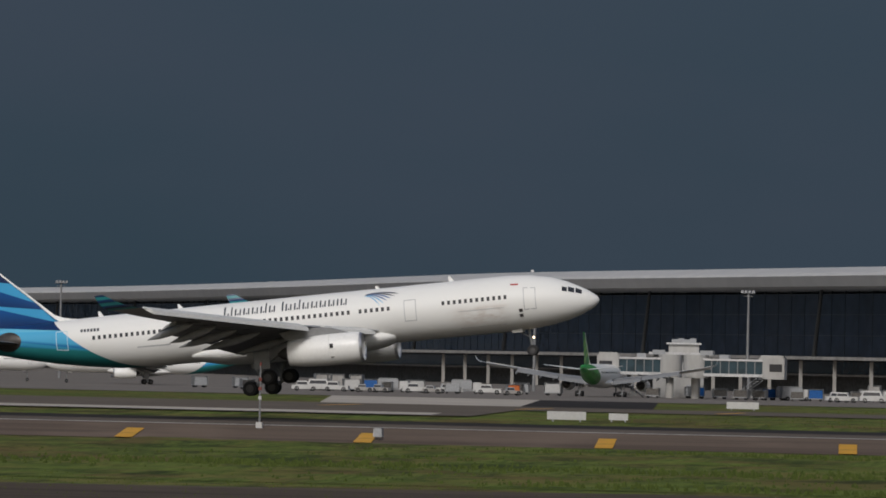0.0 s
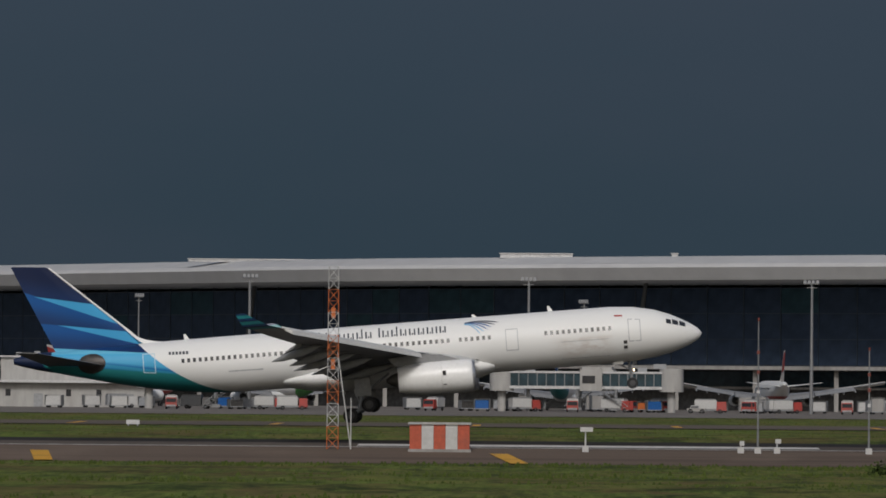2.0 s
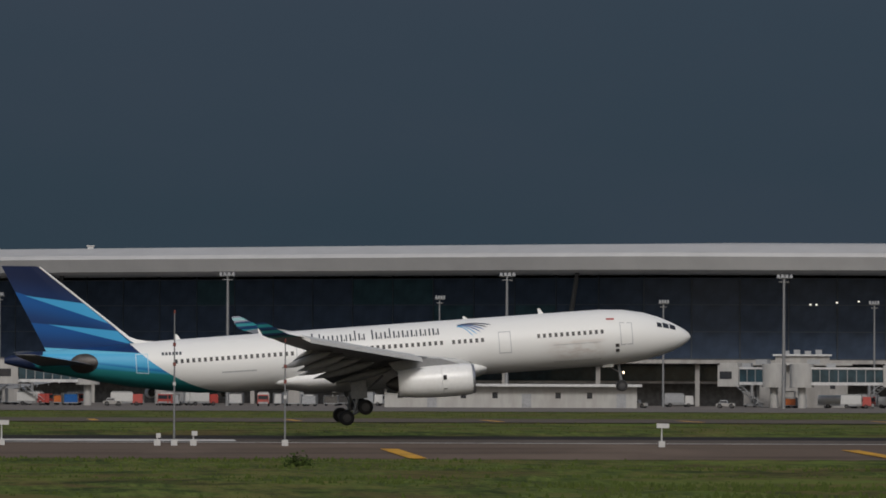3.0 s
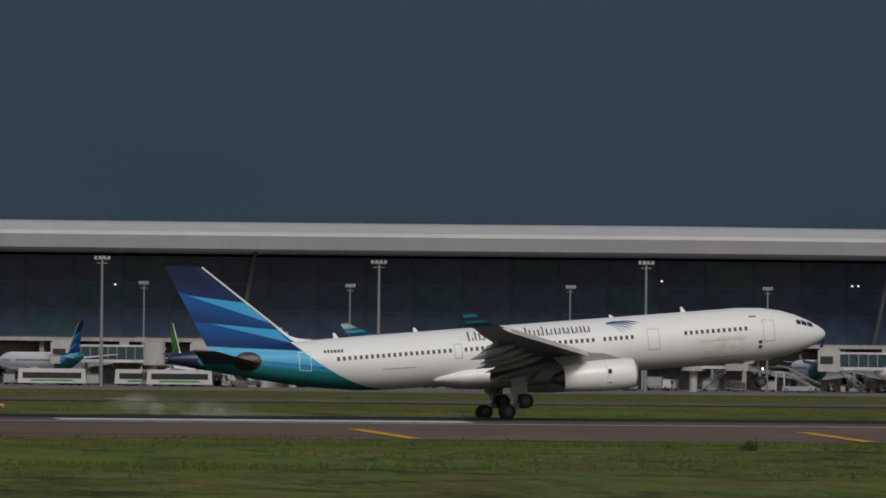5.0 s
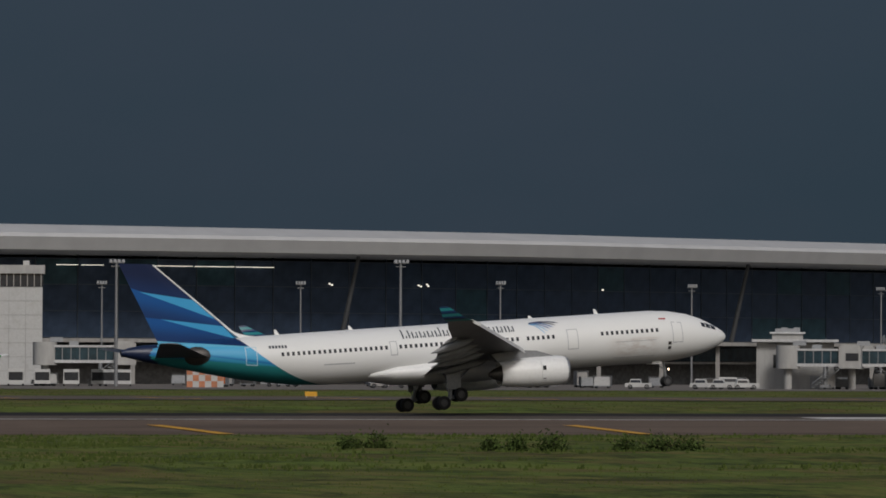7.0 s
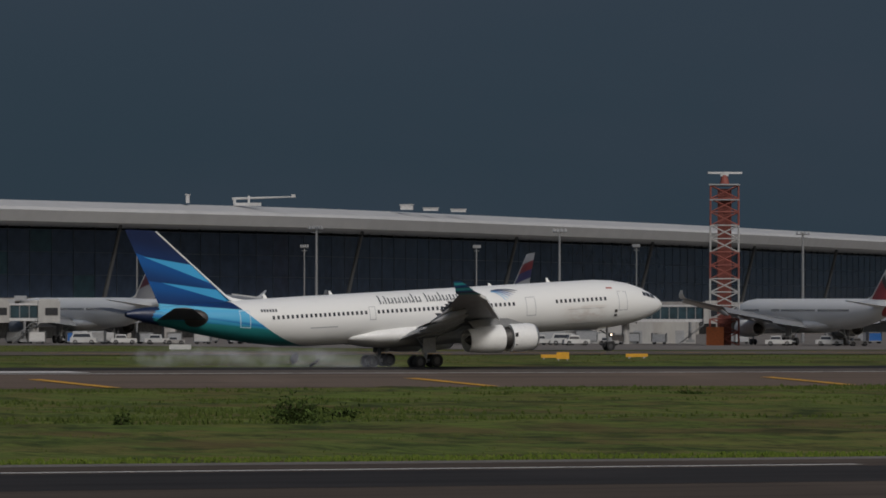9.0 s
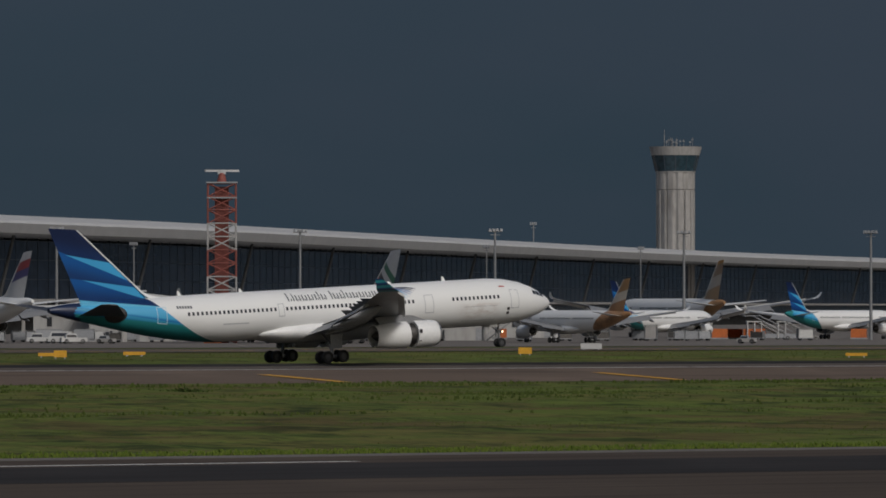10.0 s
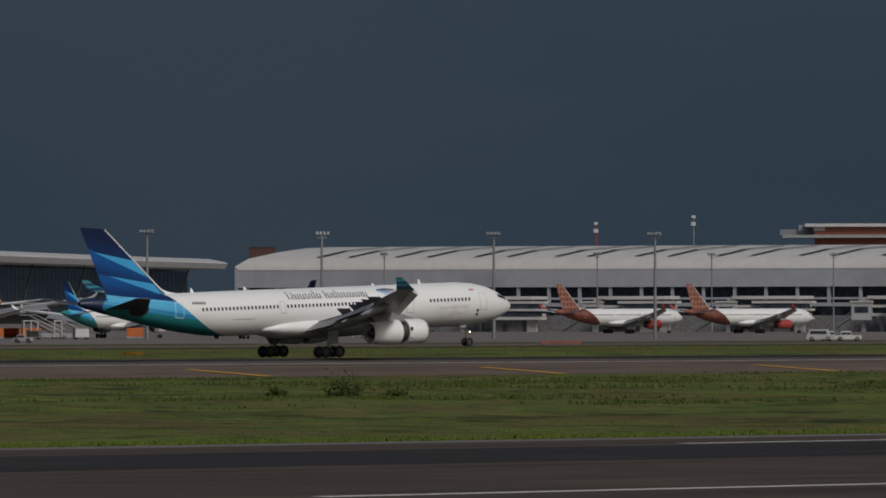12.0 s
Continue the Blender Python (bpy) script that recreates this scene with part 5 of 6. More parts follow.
# the pale square tower before the glass front
root = thing("ramp_tower", spot(17.52, 1215), "pale panelled ramp control tower with a flat cap", "tower")
part("stair_shaft", Shape().box(-4.9, 0.6, 0, 2.8, 6, 17.0), PLASTER, root)
part("upper_shaft", Shape().box(-4.9, 0.6, 17.0, 2.6, 5.6, 3.4), GLASS, root)
for i in range(3):
    for j in range(7):
        part("panel", Shape().box(-1.9 + i * 2.95, -3.1, 0.1 + j * 2.45, 2.9, 0.35, 2.4), BUS_WHITE, root)
part("core", Shape().box(1.05, 0.1, 0, 8.7, 5.9, 19.6), CONCRETE, root)
part("window_band", Shape().box(1.05, -0.2, 17.3, 9.0, 6.0, 2.3), WINDOW, root)
for i in range(8):
    part("window_bar", Shape().box(-3.2 + i * 1.2, -3.26, 17.3, 0.12, 0.12, 2.3), PLASTER, root)
part("cap", Shape().box(1.05, 0, 19.6, 9.6, 7.4, 1.5), PLASTER, root)
part("roof_unit", Shape().box(2.6, 0, 21.1, 1.1, 1.1, 0.8), BUS_WHITE, root)


# ---- lattice towers ----
def lattice(root, w0, w1, h, cells, mats, r=0.09):
    """A square braced tower; each cell is a part, painted in turn."""
    for j in range(cells):
        z0, z1 = h * j / cells, h * (j + 1) / cells
        a, b2 = (w0 + (w1 - w0) * z0 / h) / 2, (w0 + (w1 - w0) * z1 / h) / 2
        s_ = Shape()
        c0, c1 = [(-a, -a), (a, -a), (a, a), (-a, a)], [(-b2, -b2), (b2, -b2), (b2, b2), (-b2, b2)]
        for i in range(4):
            k = (i + 1) % 4
            s_.rod((*c0[i], z0), (*c1[i], z1), r * 1.4, n=6)
            s_.rod((*c0[i], z0), (*c1[k], z1), r, n=5).rod((*c0[k], z0), (*c1[i], z1), r, n=5).rod((*c1[i], z1), (*c1[k], z1), r, n=5)
        part("lattice_section", s_, mats[j % len(mats)], root)


RUST = paint("rust_red_paint", (0.16, 0.04, 0.03), 0.7)
radar = thing("radar_tower", spot(31.19, 1190), "red and white lattice tower with a radar bar on top", "tower")
OLD_RED = paint("faded_tower_red", (0.22, 0.06, 0.045), 0.7, vary=0.15, dirt=0.3)
OLD_WHITE = paint("faded_tower_white", (0.36, 0.355, 0.345), 0.7, vary=0.12, dirt=0.3)
lattice(radar, 5.0, 4.8, 27.6, 12, [OLD_RED, OLD_RED, OLD_WHITE, OLD_WHITE, OLD_WHITE, OLD_RED, OLD_RED, OLD_WHITE, OLD_WHITE, OLD_RED, OLD_RED, OLD_RED], 0.12)
part("stair_shaft", Shape().box(0, 0, 0, 2.4, 2.4, 27.0), RUST, radar)
part("platform", Shape().box(0, 0, 27.6, 5.4, 5.4, 0.25).box(0, 0, 25.0, 5.2, 5.2, 0.2), GREY, radar)
part("pedestal", Shape().rod((0, 0, 27.8), (0, 0, 29.4), 0.9, 0.5, 12), OLD_RED, radar, smooth=40)
part("antenna", Shape().box(0, 0, 29.6, 6.0, 0.8, 0.35, 12).box(0, 0, 29.2, 1.4, 0.8, 0.5), PALE_STEEL, radar, "long radar antenna bar")
part("equipment", Shape().box(-1.6, -3.6, 0, 3.0, 2.2, 3.2), ORANGE, radar)

glide = thing("glide_path_mast", pose(-17.0, 604, -0.62), "orange and white lattice antenna mast beside the runway", "antenna mast")
lattice(glide, 1.0, 0.85, 16.0, 16, [ORANGE, ORANGE, BUS_WHITE, BUS_WHITE], 0.02)
part("antenna", Shape().box(0, -0.3, 11.5, 0.35, 0.2, 0.9).box(0, -0.3, 7.0, 0.35, 0.2, 0.9), ORANGE, glide)
part("strut", Shape().rod((1.6, 0, 0), (0.4, 0, 8.5), 0.06).rod((1.6, 0, 0), (1.6, 0, 4.5), 0.05), BUS_WHITE, glide)

hut = thing("striped_shelter", pose(-7.6, 604, -0.62), "equipment shelter in broad red and white stripes", "shelter")
for i in range(5):
    part("stripe_panel", Shape().box(-2.1 + i * 1.05, 0, 0, 1.03, 3.0, 2.25), BUS_WHITE if i % 2 else STRIPE_RED, hut)
part("roof", Shape().box(0, 0, 2.25, 5.5, 3.3, 0.18), PLASTER, hut)
part("plinth", Shape().box(0, 0, -0.2, 5.5, 3.3, 0.3), CONCRETE, hut)


def marker_post(x, h, head):
    root = thing("antenna_post", pose(x, 604, -0.6), "white monitoring post on the runway shoulder", "post", "monitor posts")
    part("base", Shape().box(0, 0, -0.1, 0.55, 0.55, 0.55), BUS_WHITE, root)
    part("pole", Shape().rod((0, 0, 0), (0, 0, h), 0.1, 0.05), BUS_WHITE if h < 3 else STEEL, root, smooth=40)
    if head:
        part("head", Shape().box(0.1, 0, h - 0.1, head, 0.3, 0.4), BUS_WHITE, root)
    else:
        part("lamp", Shape().rod((0, 0, h), (0, 0, h + 0.3), 0.1), RUST, root)
        for z in (0.45, 0.6, 0.75):
            part("ring", Shape().box(0, 0, h * z, 0.26, 0.2, 0.3), RUST if z > 0.5 else PALE_STEEL, root)


for t_az, h, head in ((0.49, 1.8, 1.1), (1.92, 11.5, 0), (2.84, 9.0, 0), (2.08, 0.9, 0.5), (1.78, 0.7, 0.4), (5.97, 1.7, 1.1), (-10.94, 5.5, 0)):
    marker_post(604 * math.tan(radians(t_az)), h, head)
PAPI = thing("runway_light_box", pose(604 * math.tan(radians(-9.79)), 594, -1.4), "grey runway light unit on the shoulder", "light", "runway light units")
part("housing", Shape().box(0, 0, 0.3, 0.8, 0.9, 0.75, taper=0.9), GREY, PAPI)
part("foot", Shape().rod((-0.25, 0, -0.1), (-0.25, 0, 0.35), 0.06).rod((0.25, 0, -0.1), (0.25, 0, 0.35), 0.06), STEEL, PAPI)

# taxiway signs and white blocks on the grass
for az, r, w, h, mt, lab in ((-8.39, 672, 3.8, 0.8, BUS_WHITE, "white-painted concrete block on the grass"), (-7.96, 680, 1.9, 0.65, BUS_WHITE, "small white concrete block on the grass"), (-6.93, 905, 4.2, 0.9, BUS_WHITE, "white concrete block beside the taxiway"),
                         (-3.27, 780, 1.5, 0.5, PALE_STEEL, "grey low sign on the grass"), (29.75, 830, 2.4, 0.4, YELLOW, "yellow taxiway direction sign"), (30.46, 850, 2.6, 0.4, YELLOW, "yellow low taxiway sign"), (33.71, 870, 1.7, 0.8, YELLOW, "small yellow taxiway sign"),
                         (29.85, 810, 1.5, 0.8, YELLOW, "small yellow taxiway sign"), (30.47, 860, 2.6, 0.35, YELLOW, "yellow low taxiway sign"), (26.67, 1000, 3.2, 0.7, BUS_WHITE, "white block beside the apron"), (34.26, 980, 3.0, 0.8, BUS_WHITE, "white block beside the apron"),
                         (8.04, 703, 1.0, 0.18, YELLOW, "yellow low taxiway sign"), (8.16, 703, 1.0, 0.18, YELLOW, "yellow low taxiway sign"), (8.29, 703, 1.0, 0.18, YELLOW, "yellow low taxiway sign"), (8.42, 703, 1.0, 0.18, YELLOW, "yellow low taxiway sign"), (20.01, 900, 1.6, 0.6, YELLOW, "pale yellow sign with a dark post"), (36.46, 830, 2.6, 0.35, YELLOW, "yellow low taxiway sign"), (40.02, 1090, 6.5, 0.4, BRICK_RED, "dull red barrier on the apron edge")):
    root = thing("ground_sign", spot(az, r, 0.0), lab, "sign")
    part("board", Shape().box(0, 0, 0.2, w, 0.3, h), mt, root)
    part("foot", Shape().box(-w * 0.35, 0, 0, 0.15, 0.25, 0.25).box(w * 0.35, 0, 0, 0.15, 0.25, 0.25), GREY, root)

# ---- roof furniture, tower, second terminal ----
def roof_box(az, r, w, z, h, mat=PALE_STEEL):
    root = thing("roof_unit", spot(az, r, z), "pale plant unit on the terminal roof", "roof unit", "roof units")
    part("casing", Shape().box(0, 0, 0, w, 3, h), mat, root)
    part("lid", Shape().box(0, 0, h, w + 0.4, 3.4, 0.15), ROOF, root)


for az, r, w, z, h in ((0.07, 1362, 14.3, 29.5, 0.85), (-2.20, 1430, 31, 29.4, 0.5), (28.55, 1640, 3.0, 30.0, 1.1), (28.75, 1650, 3.6, 29.9, 0.6), (28.98, 1670, 3.6, 29.9, 0.6), (26.73, 1540, 0.8, 29.9, 1.8), (1.22, 1350, 1.2, 29.5, 0.85)):
    roof_box(az, r, w, z, h)
crane = thing("roof_crane", spot(27.23, 1560, 29.6), "white maintenance crane arm on the terminal roof", "crane")
part("base", Shape().box(0, 0, 0, 6.0, 2, 0.7), PALE_STEEL, crane)
part("post", Shape().box(-3, 0, 0, 0.6, 0.6, 1.9).box(0.2, 0, 0, 0.5, 0.5, 2.3), PALE_STEEL, crane)
part("arm", Shape().rod((-3.6, 0, 1.6), (10.5, 0, 2.1), 0.3, 0.15), BUS_WHITE, crane)
part("head", Shape().box(10.3, 0, 1.9, 0.9, 0.8, 0.7), BUS_WHITE, crane)

tower = thing("control_tower", spot(34.96, 2800), "tall fluted concrete control tower with a dark cab", "control tower")
shaft = Shape()
ringed = []
for z, r in ((0, 7.6), (54.4, 7.6), (54.8, 7.95), (61.6, 8.0)):
    ringed.append([(r * (1 - 0.06 * (i % 4 == 0)) * math.cos(2 * math.pi * i / 48), r * (1 - 0.06 * (i % 4 == 0)) * math.sin(2 * math.pi * i / 48), z) for i in range(48)])
shaft.loft(ringed)
part("shaft", shaft, CONCRETE, tower)
for i in range(16):
    a = 2 * math.pi * (i + 0.5) / 16
    part("rib", Shape().box(7.7 * math.cos(a), 7.7 * math.sin(a), 0, 0.9, 0.5, 54.2, math.degrees(a) + 90), CONCRETE, tower)
for z0, z1, r0, r1, mt, nm in ((61.6, 62.0, 8.2, 8.2, CONCRETE, "collar"), (62.0, 68.5, 8.1, 9.6, GLASS_B, "cab_glass"), (68.5, 68.9, 9.8, 9.9, CONCRETE, "roof_slab"), (68.9, 72.0, 9.9, 10.7, CONCRETE, "roof_rim")):
    s = Shape()
    s.loft([[(r * math.cos(2 * math.pi * i / 24), r * math.sin(2 * math.pi * i / 24), z) for i in range(24)] for z, r in ((z0, r0), (z1, r1))])
    part(nm, s, mt, tower, smooth=30)
for i in range(12):
    a = 2 * math.pi * i / 12
    part("cab_mullion", Shape().rod((8.15 * math.cos(a), 8.15 * math.sin(a), 62), (9.65 * math.cos(a), 9.65 * math.sin(a), 68.5), 0.15), MULLION, tower)
rng = random.Random(21)
for i in range(14):
    a, rr, h = rng.uniform(0, 6.28), rng.uniform(1, 9), rng.uniform(1.5, 4.2)
    part("aerial", Shape().rod((rr * math.cos(a), rr * math.sin(a), 71.9), (rr * math.cos(a), rr * math.sin(a), 71.9 + h), 0.12).box(rr * math.cos(a), rr * math.sin(a), 71.9 + h * 0.7, 0.8, 0.8, 0.5), STEEL, tower)
part("mast", Shape().rod((-4.5, 0, 71.9), (-4.5, 0, 79), 0.25, 0.1), STEEL, tower)

# second terminal: a long shallow white vault over a glazed hall
P0, P1 = Vector((1047.0, 1374.0, 0)), Vector((1190.0, 1135.0, 0))
ax = (P1 - P0).normalized()
LEN = 520.0
hall = new("terminal_hall")
hall.matrix_world = Matrix.Translation(P0) @ Matrix.Rotation(math.atan2(ax.y, ax.x), 4, "Z")
tagged(hall, "long white vaulted terminal over a dark glazed hall", "terminal building", kind="structure")
prof = [(0, 15.4), (0.3, 16.4), (4, 18.3), (10, 20.0), (18, 21.0), (30, 21.4), (60, 19)]
s = Shape()
END = [(0, 13.8), (0.6, 15.0), (4, 17.2), (11, 19.6), (17, 20.8)]
s.loft([[(x0 if x0 else 14 * max(0, (z - 17.5) / 4) ** 1.2, y, z) for y, z in prof] for x0 in (0, 30, 120, 260, LEN)], caps=False, closed=False)
part("vault", s, T2_ROOF, hall, "cream curved metal roof", smooth=60)
part("upper_wall", Shape().box(LEN / 2, 0.5, 11.0, LEN, 0.8, 4.6), T2_WALL, hall, "pale grey cladding band")
part("end_wall", Shape().box(0.4, 15, 0, 0.8, 30, 16), T2_WALL, hall)
part("glass_band", Shape().box(LEN / 2, 4.5, 0, LEN - 2, 0.6, 11.0), HALL_GLASS, hall)
part("lower_wall", Shape().box(LEN / 2, -3, 0, LEN, 6, 4.0), DIM_WALL, hall)
part("walkway", Shape().box(LEN / 2, -2.5, 6.2, LEN, 6, 0.9), T2_WALL, hall)
part("rail", Shape().box(LEN / 2, -2.0, 7.9, LEN, 0.4, 0.5), T2_WALL, hall)
STAVE = Shape().box(0, 1.0, 4.0, 0.7, 0.9, 7.0).mesh("column", T2_WALL)
SLOT = Shape()
ridge = [(4.2, 18.55), (7, 19.3), (10, 20.18), (14, 20.68), (18, 21.15)]
SLOT.loft([[(-6.0 + (y - 4.2) * 0.95, y, z) for y, z in ridge], [(-4.6 + (y - 4.2) * 0.95, y, z) for y, z in ridge]], caps=False, closed=False)
SLOT = SLOT.mesh("skylight", DARK_METAL)
for i in range(65):
    ob = new("column", STAVE)
    ob.parent, ob.location = hall, (3 + i * 8.0, 0, 0)
for i in range(30):
    ob = new("skylight", SLOT)
    ob.parent, ob.location = hall, (26 + (i // 2) * 21.0 + (8.5 if i % 2 else 0), 0, 0.12)
for i in range(9):
    x = 78 + i * 34
    b_ = thing("covered_bridge", hall.matrix_world @ pose(x, -16, 0), "pale slab-roofed passenger bridge with dark glass sides", "jet bridge", "bridges of the vaulted terminal")
    part("roof", Shape().box(0, 0, 8.0, 17, 12, 0.7).box(5, -7, 6.9, 15, 4, 0.6), T2_ROOF, b_, "pale slab roof")
    part("glass_side", Shape().box(0, 0, 4.4, 15, 9, 3.4).box(5, -7, 3.6, 12, 3.4, 3.2), HALL_GLASS, b_)
    part("band", Shape().box(0, -0.5, 5.9, 16.4, 11, 0.6).box(5, -7, 5.1, 14.2, 4.2, 0.55), T2_ROOF, b_)
    part("floor", Shape().box(0, 0, 3.8, 16, 12, 0.7).box(5, -7, 3.0, 14, 4, 0.7), T2_ROOF, b_)
    part("cab", Shape().box(-10, -4, 2.9, 5.0, 4, 4.2), PALE_STEEL, b_)
    part("cab_window", Shape().box(-10, -6.05, 4.6, 3.4, 0.1, 1.5), HALL_GLASS, b_)
    part("cab_roof", Shape().box(-10, -4, 7.1, 5.6, 4.6, 0.4).box(-9, -4, 7.5, 2.0, 1.6, 0.8), T2_ROOF, b_)
    part("leg", Shape().box(-6, -2, 0, 0.8, 0.8, 4).box(6, 3, 0, 0.8, 0.8, 4).box(9, -7, 0, 2.4, 1.2, 3.2).box(-10, -4, 0, 0.9, 0.9, 3), PLASTER, b_)
    part("base_house", Shape().box(3, -5, 0, 7, 4, 3.0), PLASTER if i % 2 else DIM_WALL, b_)
    part("base_door", Shape().box(2, -7.05, 0, 1.2, 0.1, 2.1), DARK_METAL, b_)
    st_ = Shape()
    for j in range(10):
        st_.box(-12.8 - j * 0.55, -5.3, 3.6 - j * 0.37, 0.56, 1.4, 0.12)
    st_.rod((-12.6, -6.0, 4.8), (-18.2, -6.0, 1.1), 0.08).rod((-12.6, -4.6, 3.4), (-18.2, -4.6, 0), 0.12).rod((-12.6, -6.0, 3.4), (-18.2, -6.0, 0), 0.12)
    part("stair", st_, STEEL, b_)
brick = thing("brick_building", spot(42.49, 2200), "red-brick clad upper storeys behind the vaulted terminal", "building")
part("wall", Shape().box(6, 0, 0, 40, 30, 31.5), BRICK_RED, brick)
part("roof_slab", Shape().box(4, 0, 31.5, 42, 34, 1.0), PALE_STEEL, brick)
part("ledge", Shape().box(-2, -4, 28.0, 44, 30, 0.9), GREY, brick)
part("plant", Shape().box(-15, -2, 29, 8, 10, 3.2), GREY, brick)
part("railing", Shape().box(-20, -6, 29.0, 10, 0.3, 1.8), STEEL, brick)
part("emblem_panel", Shape().box(-12.5, -15.1, 30.2, 3.6, 0.3, 1.8), BUS_WHITE, brick)
DARK_BRICK = paint("dark_brown_brick", (0.075, 0.032, 0.026), 0.8)
brick2 = thing("brick_lift_house", spot(37.52, 1900), "dark brick lift house behind the vaulted terminal", "building")
part("wall", Shape().box(0.5, 0, 0, 7, 10, 22.6), DARK_BRICK, brick2)
part("coping", Shape().box(0.5, 0, 22.6, 7.4, 10.4, 0.3), DARK_METAL, brick2)
for az, r, h in ((41.12, 2100, 34.0), (40.31, 2100, 32.0)):
    mast = thing("roof_mast", spot(az, r, 0), "slim communication mast behind the terminal roof", "mast", "roof masts")
    part("pole", Shape().rod((0, 0, 0), (0, 0, h), 0.35, 0.2), RED if h < 33 else STEEL, mast)
    part("dish", Shape().box(0, -0.4, h - 3.2, 1.4, 0.5, 1.2).box(0, -0.4, h - 0.8, 1.2, 0.5, 0.8), PALE_STEEL, mast)
rod_ = thing("roof_mast", spot(-8.70, 2100, 0), "slim lightning rod behind the terminal roof", "mast", "roof masts")
part("pole", Shape().rod((0, 0, 0), (0, 0, 33.0), 0.3, 0.15), STEEL, rod_)
part("lamp", Shape().box(0, 0, 33.0, 0.9, 0.9, 0.9), PALE_STEEL, rod_)


# baggage carts, dollies and boxes along the concourse
def cart(name, mat, label, w, h):
    root = tagged(new(name), label, "baggage cart", "baggage carts")
    part("bed", Shape().box(0, 0, 0.35, w, 1.5, 0.15), GREY, root)
    part("load", Shape().box(0, 0, 0.5, w * 0.92, 1.35, h, taper=0.95), mat, root)
    part("frame", Shape().box(-w / 2, 0, 0.5, 0.06, 1.5, h + 0.2).box(w / 2, 0, 0.5, 0.06, 1.5, h + 0.2).box(0, 0, h + 0.65, w, 1.5, 0.06), STEEL, root)
    for x in (-w * 0.35, w * 0.35):
        part("wheel", Shape().rod((x, -0.75, 0.2), (x, 0.75, 0.2), 0.2, n=8), RUBBER, root)
    return root


CARTS = [cart("baggage_cart", GREY, "grey loaded baggage cart by the concourse", 2.6, 1.3), cart("baggage_cart", BUS_WHITE, "baggage cart with white boxes", 3.0, 1.5), cart("baggage_cart", DARK_METAL, "baggage cart under a dark cover", 2.4, 1.1),
         cart("baggage_cart", BLUE_PAINT, "baggage cart with a blue cover", 2.6, 1.4), cart("baggage_cart", ORANGE, "baggage cart with an orange load", 2.2, 1.1), cart("baggage_cart", CONCRETE, "tall pale container dolly", 2.2, 2.2)]
rng = random.Random(77)
for i in range(230):
    az = rng.uniform(-11.5, 36.5)
    copy_thing(rng.choices(CARTS, (6, 3, 6, 1, 1, 3))[0], spot(az, rng.uniform(1182, 1225) + max(0, az - 26) * 8, 0.05, rng.uniform(-25, 25)))
for o in CARTS:
    for c_ in (*o.children_recursive, o):
        bpy.data.objects.remove(c_)


